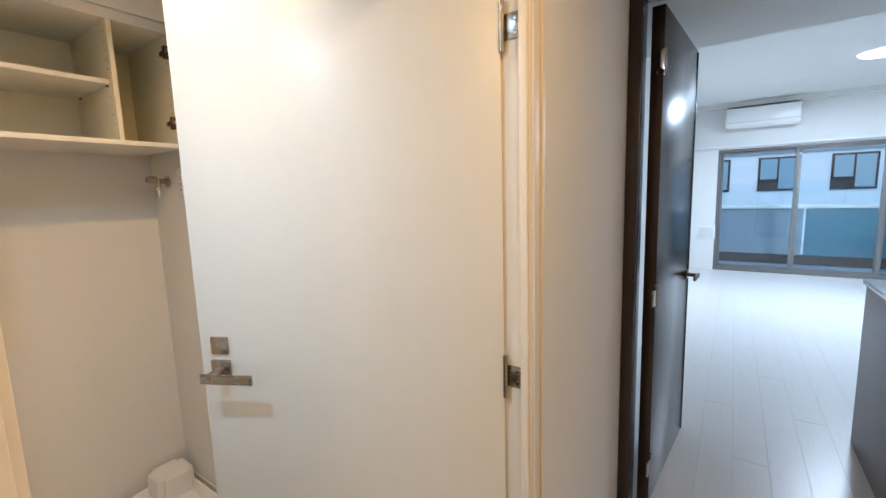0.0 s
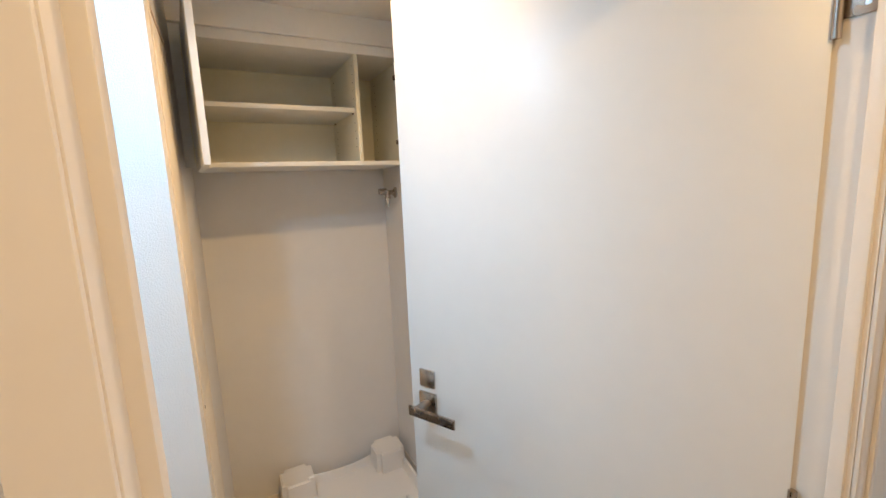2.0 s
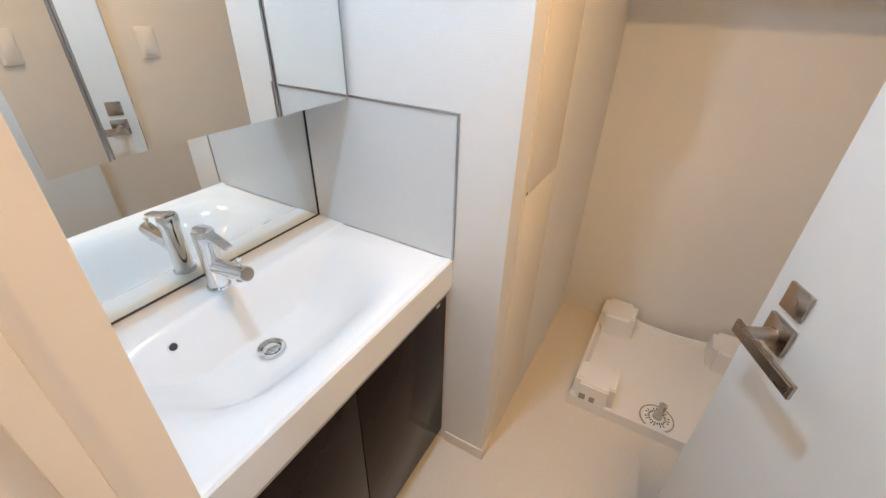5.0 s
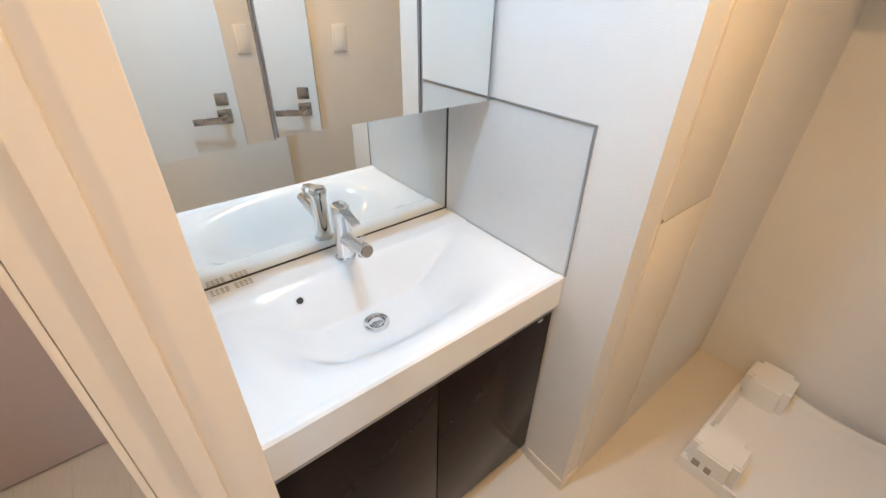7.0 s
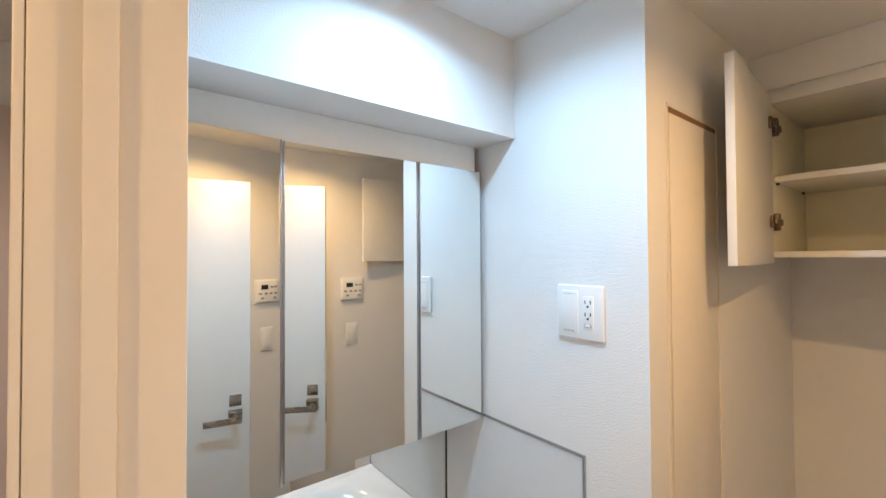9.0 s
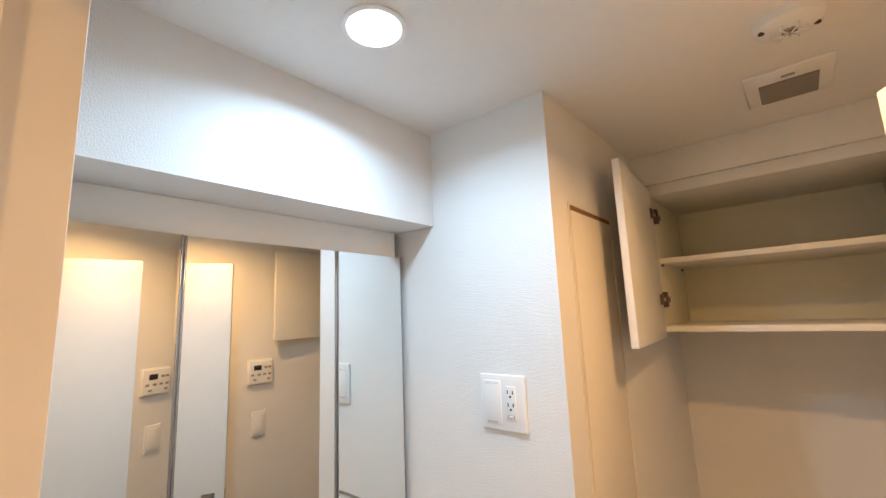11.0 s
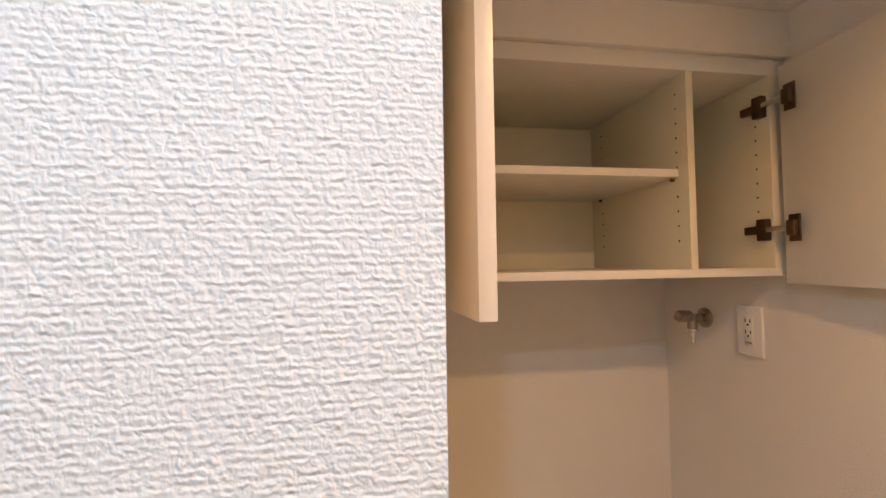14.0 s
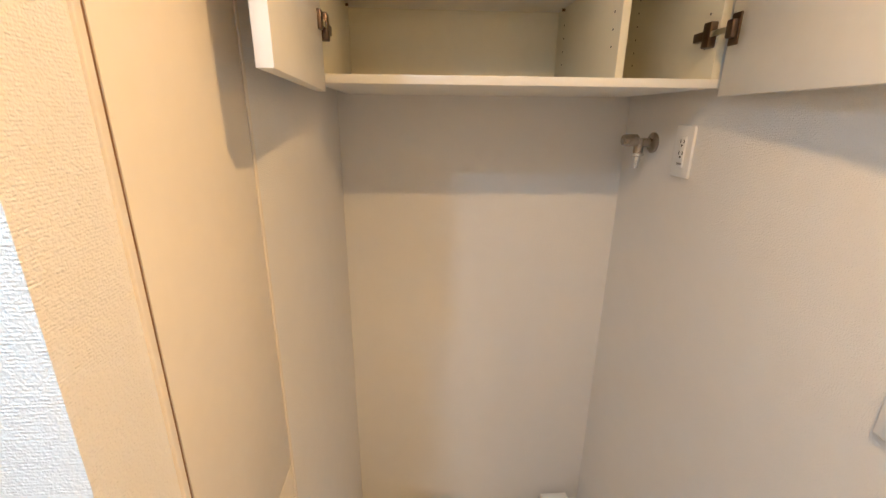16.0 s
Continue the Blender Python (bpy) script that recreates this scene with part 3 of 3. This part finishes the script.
# shelf-pin holes
pin_me = None
for x, faces, zs in ((0.6217, -1, None), (CX1 - 0.0173, -1, None)):
    for y in (CY + 0.035, YB - 0.075):
        for k in range(11):
            z = 1.700 + 0.032 * k
            if abs(z - 1.84) < 0.014 and x < 0.7:
                continue
            if pin_me is None:
                bm = bmesh.new()
                cyl(bm, (-0.0004, 0, 0), (0.0004, 0, 0), 0.0023, n=8)
                pin_me = mesh_of("pin_hole", bm, M_BLACK)
            o_ = new("pin_hole", pin_me)
            o_.parent = wc
            o_.location = (x, y, z)
for x in (CX0 + 0.0180, 0.6135):
    for y in (CY + 0.045, YB - 0.07):
        bm = bmesh.new()
        cyl(bm, (x, y, 1.8335), (x + 0.0075, y, 1.8335), 0.0035, n=10)
        part("shelf_pin", bm, M_BRONZE, wc)


def cabinet_hinge(parent, z, flip):
    """A dark concealed hinge: door cup plate, arm and body on the cabinet side. Local x runs inwards from the hinge line."""
    h = part("hinge", bbox(0.0, 0.004, -0.060, -0.036, z - 0.028, z + 0.028, bevel=0.0015), M_BRONZE, parent, "dark metal concealed hinge")
    bm = bmesh.new()
    box(bm, 0.004, 0.016, -0.058, -0.040, z - 0.016, z + 0.016, 0.003)
    part("cup", bm, M_BRONZE, h)
    bm = bmesh.new()
    box(bm, 0.006, 0.013, -0.042, 0.010, z - 0.006, z + 0.006, 0.0015)
    part("arm", bm, M_CHROME, h)
    bm = bmesh.new()
    box(bm, -0.003, 0.014, 0.006, 0.030, z - 0.024, z + 0.024, 0.003)
    box(bm, 0.000, 0.012, 0.028, 0.062, z - 0.009, z + 0.009, 0.002)
    part("base", bm, M_BRONZE, h)
    if flip:
        for o in (h, *h.children):
            o.data.transform(Matrix.Diagonal((-1, 1, 1, 1)))
            o.data.flip_normals()
    return h


def cabinet_door(name, m, sign):
    """A door leaf hinged at its local origin, reaching along -y; its inner face towards local x * sign."""
    d = part(name, bbox(*sorted((0.0, -sign * 0.018)), -0.412, -0.004, 1.606, 2.072, bevel=0.0012), M_LAM, wc)
    d.matrix_basis = m
    return d


ld = cabinet_door("left_door", pose(0.052, 0.635, 0, 0, 0, 4.4), 1)
rd = cabinet_door("right_door", pose(0.835, 0.630, 0, 0, 0, -4.0), -1)
for z in (1.722, 1.993):
    h = cabinet_hinge(wc, z, False)
    h.matrix_basis = pose(CX0 + 0.0175, CY, 0)
    h = cabinet_hinge(wc, z, True)
    h.matrix_basis = pose(CX1 - 0.0178, CY, 0)

# ---------------------------------------------------------------- laundry tap
lt = thing("laundry_tap", "dull metal washing machine tap on the wall", "tap", m=pose(XR, 0.890, 1.500))
bm = bmesh.new()
lathe(bm, [(0.0, 0.0), (0.027, 0.0), (0.027, 0.004), (0.018, 0.010), (0.0, 0.010)], (0, 0, 0))
bm.transform(Matrix.Rotation(radians(-90), 4, "Y"))
part("wall_flange", bm, M_NICKEL, lt)
bm = bmesh.new()
cyl(bm, (-0.008, 0, 0), (-0.050, 0, 0), 0.012, n=20)
cyl(bm, (-0.040, 0, 0.010), (-0.040, 0, -0.028), 0.013, n=20)
part("valve_body", bm, M_NICKEL, lt)
bm = bmesh.new()
lathe(bm, [(0.0, 0.0), (0.013, 0.0), (0.016, 0.004), (0.016, 0.034), (0.013, 0.040), (0.0, 0.041)], (0, 0, 0))
bm.transform(Matrix.Rotation(radians(-90), 4, "Y"))
kn = part("handle_knob", bm, M_NICKEL, lt)
kn.matrix_basis = pose(-0.046, 0, 0.006)
bm = bmesh.new()
lathe(bm, [(0.0, 0.0), (0.016, 0.0), (0.016, -0.006), (0.009, -0.010), (0.009, -0.022), (0.0055, -0.026), (0.0055, -0.040), (0.0, -0.040)], (-0.040, 0, -0.028), n=20)
part("hose_nozzle", bm, M_CHROME, lt)

# ---------------------------------------------------------------- laundry tray
PX0, PX1, PY0, PY1 = 0.200, 0.840, 0.400, 1.040
tray = thing("laundry_tray", "white plastic washing machine tray with raised corners", "laundry tray")


def tray_base():
    n = 48
    bm = bmesh.new()
    def zz(x, y):
        e = min(x - PX0, PX1 - x, y - PY0, PY1 - y)
        rim = 0.055 if e < 0.012 else 0.055 - 0.033 * min(1, (e - 0.012) / 0.018)
        if y < PY0 + 0.035 or x > PX1 - 0.0:
            rim = min(rim, 0.050)
        return rim
    xs = sorted({PX0 + (PX1 - PX0) * i / n for i in range(n + 1)} | {PX0 + 0.012, PX0 + 0.03, PX1 - 0.012, PX1 - 0.03})
    ys = sorted({PY0 + (PY1 - PY0) * i / n for i in range(n + 1)} | {PY0 + 0.012, PY0 + 0.03, PY1 - 0.012, PY1 - 0.03})
    # the back rim bows inwards between the corner blocks
    def bowed(x, y):
        t = max(0.0, 1 - ((x - 0.52) / 0.20) ** 2)
        k = max(0.0, (y - 0.72) / (PY1 - 0.72))
        return y - 0.035 * t * k
    g = [[bm.verts.new((x, bowed(x, y), zz(x, y))) for y in ys] for x in xs]
    for i in range(len(xs) - 1):
        for j in range(len(ys) - 1):
            bm.faces.new((g[i][j], g[i + 1][j], g[i + 1][j + 1], g[i][j + 1]))
    loop = g[0][:] + [r[-1] for r in g[1:]] + g[-1][-2::-1] + [r[0] for r in g[-2:0:-1]]
    lower = [bm.verts.new((v.co.x, v.co.y, 0.0)) for v in loop]
    for k in range(len(loop)):
        q = (k + 1) % len(loop)
        bm.faces.new((loop[k], loop[q], lower[q], lower[k]))
    return bm


part("tray", tray_base(), M_PAN, tray)
for x0, y0 in ((PX0, PY0), (PX0, PY1 - 0.165), (PX1 - 0.165, PY1 - 0.165), (PX1 - 0.165, PY0)):
    bm = bmesh.new()
    box(bm, x0, x0 + 0.165, y0, y0 + 0.165, 0.0, 0.130)
    for v in bm.verts:
        if v.co.z > 0.1:
            v.co.x += 0.006 if v.co.x < x0 + 0.07 else -0.006
            v.co.y += 0.006 if v.co.y < y0 + 0.07 else -0.006
    bmesh.ops.bevel(bm, geom=[e for e in bm.edges if abs(e.verts[0].co.z - e.verts[1].co.z) > 0.05], offset=0.024, segments=4, affect="EDGES")
    bmesh.ops.bevel(bm, geom=[e for e in bm.edges if min(e.verts[0].co.z, e.verts[1].co.z) > 0.1], offset=0.006, segments=3, affect="EDGES")
    cb = part("corner_block", bm, M_PAN, tray)
    if x0 == PX0 and y0 == PY0:
        for kx, w in ((0.035, 0.024), (0.075, 0.020)):
            part("printed_mark", bbox(x0 + kx, x0 + kx + w, y0 - 0.0008 + 0.0025, y0 + 0.0035, 0.048, 0.078), M_GREYPL, cb)
DXC, DYC, DZC = 0.525, 0.485, 0.024
bm = bmesh.new()
lathe(bm, [(0.0, 0.006), (0.050, 0.006), (0.056, 0.004), (0.060, 0.0), (0.060, -0.004)], (DXC, DYC, DZC), n=36)
trap = part("trap_cover", bm, M_PAN, tray)
bm = bmesh.new()
lathe(bm, [(0.0585, 0.0), (0.0585, 0.0032), (0.063, 0.0032), (0.063, 0.0)], (DXC, DYC, DZC), n=36)
part("trap_gap", bm, M_GREYPL, trap)
for k in range(22):
    a = 2 * math.pi * k / 22
    for r0, r1 in ((0.026, 0.034), (0.037, 0.045)):
        if (k % 3 == 2) and r0 > 0.03:
            continue
        bm = bmesh.new()
        box(bm, r0, r1, -0.0021, 0.0021, 0.0058, 0.0066)
        bm.transform(Matrix.Translation((DXC, DYC, DZC)) @ Matrix.Rotation(a, 4, "Z"))
        part("drain_slot", bm, M_BLACK, trap)
bm = bmesh.new()
lathe(bm, [(0.0, 0.0), (0.017, 0.0), (0.017, 0.012), (0.0135, 0.014), (0.013, 0.058), (0.015, 0.062), (0.015, 0.066), (0.009, 0.066), (0.009, 0.058), (0.0, 0.058)], (0, 0, 0), n=24)
el = part("hose_elbow", bm, M_RUBBER, trap, "translucent grey hose elbow")
el.matrix_basis = pose(DXC, DYC, DZC + 0.004, -14, 6, 0)

# ---------------------------------------------------------------- ceiling fittings
def downlight(x, y, material, label, z=CZ):
    d = thing("downlight", label, "downlight", m=pose(x, y, z))
    bm = bmesh.new()
    lathe(bm, [(0.047, 0.0), (0.056, -0.0005), (0.057, -0.003), (0.053, -0.005), (0.047, -0.004), (0.047, 0.0)], (0, 0, 0), n=48)
    part("trim_ring", bm, M_PLASTIC, d)
    bm = bmesh.new()
    lathe(bm, [(0.0, -0.0012), (0.035, -0.0012), (0.0465, -0.0010)], (0, 0, 0), n=48)
    part("lens", bm, material, d)
    return d


downlight(-0.112, -0.395, M_LIGHT, "white recessed downlight, lit, over the washbasin")
downlight(0.503, -0.165, M_LIGHTW, "white recessed downlight with warm light")
downlight(0.45, -1.36, M_LIGHTW, "white recessed corridor downlight with warm light, out of view")
# fitting made up to go with the added entrance fill
downlight(-0.55, -1.32, M_LIGHTW, "white recessed corridor downlight with warm light, out of view")

smoke = thing("heat_detector", "white round heat detector on the ceiling", "detector", m=pose(0.430, 0.092, CZ))
bm = bmesh.new()
lathe(bm, [(0.0, -0.022), (0.030, -0.022), (0.048, -0.014), (0.052, -0.004), (0.052, 0.0), (0.0, 0.0)], (0, 0, 0), n=40)
sb = part("base", bm, M_PLASTIC, smoke)
for k in range(6):
    bm = bmesh.new()
    box(bm, 0.004, 0.026, -0.0013, 0.0013, -0.030, -0.028, 0.0006)
    box(bm, 0.0235, 0.026, -0.0013, 0.0013, -0.0285, -0.020, 0.0005)
    bm.transform(Matrix.Rotation(radians(60 * k), 4, "Z"))
    part("cage_rib", bm, M_PLASTIC, smoke)
bm = bmesh.new()
lathe(bm, [(0.0, -0.0275), (0.011, -0.0275), (0.011, -0.0225), (0.0, -0.0225)], (0, 0, 0), n=20)
part("sensor_disc", bm, M_NICKEL, smoke)
for a in (20, 200):
    bm = bmesh.new()
    cyl(bm, (0.041, 0, -0.0165), (0.041, 0, -0.0195), 0.005, n=12)
    bm.transform(Matrix.Rotation(radians(a), 4, "Z"))
    part("indicator", bm, M_BLACK, sb)

vent = thing("ceiling_vent", "white ceiling vent grille with grey mesh", "vent", m=pose(0.425, 0.388, CZ))
part("frame", bbox(-0.078, 0.078, -0.108, 0.072, -0.006, 0.0, bevel=0.002), M_PLASTIC, vent)
part("mesh_plate", bbox(-0.053, 0.053, -0.050, 0.056, -0.0072, -0.0058), M_MESH, vent)
for k in range(14):
    y = -0.047 + 0.0077 * k
    part("louvre", bbox(-0.052, 0.052, y, y + 0.0026, -0.0102, -0.0070), M_GREYPL, vent)
part("latch", bbox(-0.012, 0.012, -0.078, -0.070, -0.0085, -0.0055, bevel=0.001), M_GREYPL, vent)

# ---------------------------------------------------------------- dark living room door
frame_2 = thing("living_door_frame", "dark espresso wooden door frame", "door frame")
frame_2["kind"] = "structure"
b = bmesh.new()
box(b, XD - 0.012, XD + 0.112, YC - 0.042, YC - 0.002, 0, 2.14, 0.002)
box(b, XD - 0.018, XD - 0.002, YC - 0.046, YC - 0.0005, 0, 2.14, 0.001)
part("left_jamb", b, M_ESP, frame_2)
part("right_jamb", bbox(XD - 0.012, XD + 0.112, YO + 0.0, YO + 0.04, 0, 2.14, bevel=0.002), M_ESP, frame_2)
part("head", bbox(XD - 0.012, XD + 0.112, YO + 0.04, YC - 0.0421, 2.11, 2.14, bevel=0.002), M_ESP, frame_2)

ddoor = thing("living_room_door", "dark espresso wooden door standing open, glossy", "door", m=pose(XD + 0.122, -0.918, 0, 0, 0, -4.5))
part("leaf", bbox(0.0, 0.74, -0.048, 0.0, 0.008, 2.10, bevel=0.002), M_ESP, ddoor)
part("edge_moulding", bbox(0.742, 0.752, -0.052, 0.004, 0.008, 2.09, bevel=0.002), M_ESP, ddoor)
bm = bmesh.new()
box(bm, 0.665, 0.715, -0.056, -0.048, 0.905, 0.955, 0.002)
hd2 = part("handle", bm, M_BRONZE, ddoor, "dark metal lever handle")
bm = bmesh.new()
cyl(bm, (0.69, -0.052, 0.93), (0.69, -0.104, 0.93), 0.010, n=20)
box(bm, 0.575, 0.705, -0.111, -0.099, 0.918, 0.942, 0.003)
part("lever", bm, M_BRONZE, hd2)
for z in (0.955, 1.885, 0.2):
    bm = bmesh.new()
    box(bm, -0.060, 0.022, -0.0545, -0.0482, z - 0.033, z + 0.033, 0.001)
    cyl(bm, (-0.004, -0.052, z - 0.05), (-0.004, -0.052, z + 0.05), 0.007, n=14)
    part("hinge", bm, M_NICKEL, ddoor)

# ---------------------------------------------------------------- living room
kc = thing("kitchen_counter", "kitchen peninsula with grey-brown side panel", "kitchen counter")
part("side_panel", bbox(XD + 0.13, 2.978, -2.36, -1.800, 0.0, 0.875, bevel=0.001), M_COUNTERP, kc)
part("worktop", bbox(XD + 0.13, 2.993, -2.37, -1.788, 0.8755, 0.902, bevel=0.003), M_CERAMIC, kc, "white worktop")

ac = thing("air_conditioner", "white wall-mounted air conditioner above the window", "air conditioner", m=pose(XW, -1.50, 2.26))
bm = bmesh.new()
box(bm, -0.23, -0.002, -0.455, 0.455, 0.02, 0.30, 0.018, 3)
part("casing", bm, M_PLASTIC, ac)
part("air_flap", bbox(-0.225, -0.06, -0.43, 0.43, 0.006, 0.020, bevel=0.004), M_PLASTIC, ac)
part("top_grille", bbox(-0.20, -0.02, -0.44, 0.44, 0.298, 0.304), M_GREYPL, ac)
part("front_seam", bbox(-0.2315, -0.2295, -0.445, 0.445, 0.085, 0.089), M_GREYPL, ac)

cl = thing("ceiling_lamp", "round white ceiling lamp, lit", "ceiling lamp", m=pose(6.1, -2.38, 2.67))
bm = bmesh.new()
lathe(bm, [(0.0, -0.010), (0.19, -0.010), (0.215, 0.0)], (0, 0, 0), n=48)
part("base_plate", bm, M_PLASTIC, cl)
bm = bmesh.new()
lathe(bm, [(0.0, -0.030), (0.12, -0.028), (0.185, -0.020), (0.20, -0.010)], (0, 0, 0), n=48)
part("cover", bm, M_LIVLIGHT, cl)

cr = thing("curtain_rail", "slim white curtain rail over the window", "curtain rail")
part("rail", bbox(XW - 0.09, XW - 0.06, WR2, YL - 0.02, WT + 0.03, WT + 0.045, bevel=0.002), M_PLASTIC, cr)
part("bracket", bbox(XW - 0.075, XW - 0.001, -0.72, -0.70, WT + 0.030, WT + 0.05, bevel=0.001), M_PLASTIC, cr)

sp_ = thing("living_wall_plate", "pale wall plate with sockets beside the window", "socket", m=pose(XW, -0.85, 0.62))
part("plate", bbox(-0.010, -0.0005, -0.13, 0.13, -0.11, 0.11, bevel=0.003), M_PLASTIC, sp_)
part("insert", bbox(-0.012, -0.009, -0.10, 0.10, -0.085, 0.085, bevel=0.002), M_SPLASH, sp_)

win = thing("window_1", "large grey aluminium sliding balcony window", "window")
win["kind"] = "structure"
fr = bmesh.new()
box(fr, XW + 0.02, XW + 0.12, WR2, WL, 0.0, 0.05, 0.002)
box(fr, XW + 0.02, XW + 0.12, WR2, WL, WT - 0.04, WT - 0.001, 0.002)
box(fr, XW + 0.02, XW + 0.12, WL - 0.035, WL - 0.001, 0.05, WT - 0.04, 0.002)
box(fr, XW + 0.02, XW + 0.12, WR2, WR2 + 0.035, 0.05, WT - 0.04, 0.002)
part("window_frame", fr, M_SASH, win)
for y0, y1, x in ((-2.02, WL - 0.036, XW + 0.085), (-2.96, -1.945, XW + 0.045), (WR2 + 0.036, -2.90, XW + 0.085)):
    sf = bmesh.new()
    box(sf, x - 0.015, x + 0.015, y0, y0 + 0.055, 0.051, WT - 0.041, 0.002)
    box(sf, x - 0.015, x + 0.015, y1 - 0.045, y1, 0.051, WT - 0.041, 0.002)
    box(sf, x - 0.014, x + 0.014, y0 + 0.055, y1 - 0.045, 0.051, 0.10, 0.002)
    box(sf, x - 0.014, x + 0.014, y0 + 0.055, y1 - 0.045, WT - 0.08, WT - 0.041, 0.002)
    sash = part("sash", sf, M_SASH, win)
    pane = part("pane", bbox(x - 0.003, x + 0.003, y0 + 0.055, y1 - 0.045, 0.10, WT - 0.08), M_GLASS, sash, smooth=False)
    pane.visible_shadow = False

# balcony and the building across
structure("balcony_floor", bbox(XW + 0.15, 9.75, -6, 1.5, -0.15, -0.03), M_CONC, "grey concrete balcony floor")
par = thing("balcony_parapet", "balcony parapet with pale panels and white handrail", "balustrade")
part("lower_wall", bbox(9.5, 9.62, -6, 1.5, -0.03, 0.14), M_ESP, par)
for k in range(6):
    y = 1.5 - 1.25 * k
    part("panel", bbox(9.53, 9.56, y - 1.22, y, 0.14, 0.96, bevel=0.003), M_RAILGLASS if k > 2 else M_CONC, par)
part("handrail", bbox(9.48, 9.64, -6, 1.5, 0.96, 1.02, bevel=0.01), M_PLASTIC, par)
gp = part("glass_screen", bbox(9.55, 9.556, -6, 1.5, 1.02, 1.42), M_GLASS, par)
gp.visible_shadow = False

structure("ground", bbox(-400, 400, -400, 400, -9.2, -9.0), M_CONC, "grey ground far below")
fb = thing("apartment_building", "pale apartment building across the street", "building", m=pose(18.5, 0, -8.1))
part("wall", bbox(0.0, 8.0, -26, 16, 0.0, 22.0), M_FACADE, fb)
part("roof", bbox(-0.2, 8.2, -26.2, 16.2, 22.0, 22.4), M_CONC, fb)
for lvl in range(7):
    part("floor_band", bbox(-0.12, 0.0, -26, 16, 3.0 * lvl + 1.55, 3.0 * lvl + 1.75, bevel=0.01), M_PLASTIC, fb)
    if lvl not in (2, 3, 4):
        continue
    for k in range(11):
        y = 5.2 - 1.9 * k
        z = 3.0 * lvl + 0.25
        w = part("window", bbox(-0.05, 0.02, y - 0.55, y + 0.55, z, z + 1.15, bevel=0.01), M_ESP, fb)
        part("pane", bbox(-0.06, -0.048, y - 0.48, y - 0.03, z + 0.07, z + 1.08), M_FARGLASS, w)
        part("pane", bbox(-0.06, -0.048, y + 0.03, y + 0.48, z + 0.40, z + 1.08), M_FARGLASS, w)

# entrance end: dark door closer on the entrance door
ed = thing("entrance_door", "mauve beige entrance door with a dark closer", "door", m=pose(XE, -1.32, 0))
part("leaf", bbox(0.0005, 0.03, -0.42, 0.42, 0.01, 2.02, bevel=0.003), M_ENTRY, ed)
cz = part("closer_body", bbox(0.03, 0.085, -0.05, 0.20, 1.80, 1.86, bevel=0.006), M_GREYPL, ed, "dark grey door closer")
part("closer_arm", bbox(0.045, 0.065, -0.10, 0.22, 1.765, 1.78, bevel=0.003), M_BLACK, cz)

# ---------------------------------------------------------------- wooden floor boards
planks = tagged(new("floor"), "whitewashed wooden floor boards of corridor and living room", "floor", kind="structure")
plank_me = mesh_of("plank", bbox(0, 1.8185, -0.0748, 0.0748, -0.0118, 0.0, bevel=0.0006, segments=1), M_PLANK)
row = 0
y = YI - 0.04 - 0.075
while y > -3.6:
    x = XE - 0.6 * (row % 3)
    while x < XW:
        if not (x + 1.82 < XD and y < YO - 0.05) and y > -3.4:
            p_ = new("plank", plank_me)
            p_.parent = planks
            p_.location = (x, y, 0)
            lo, hi = max(x, XE), min(x + 1.8195, XW + 0.19)
            p_.location.x, p_.scale.x = lo, (hi - lo) / 1.8195
        x += 1.82
    y -= 0.15
    row += 1
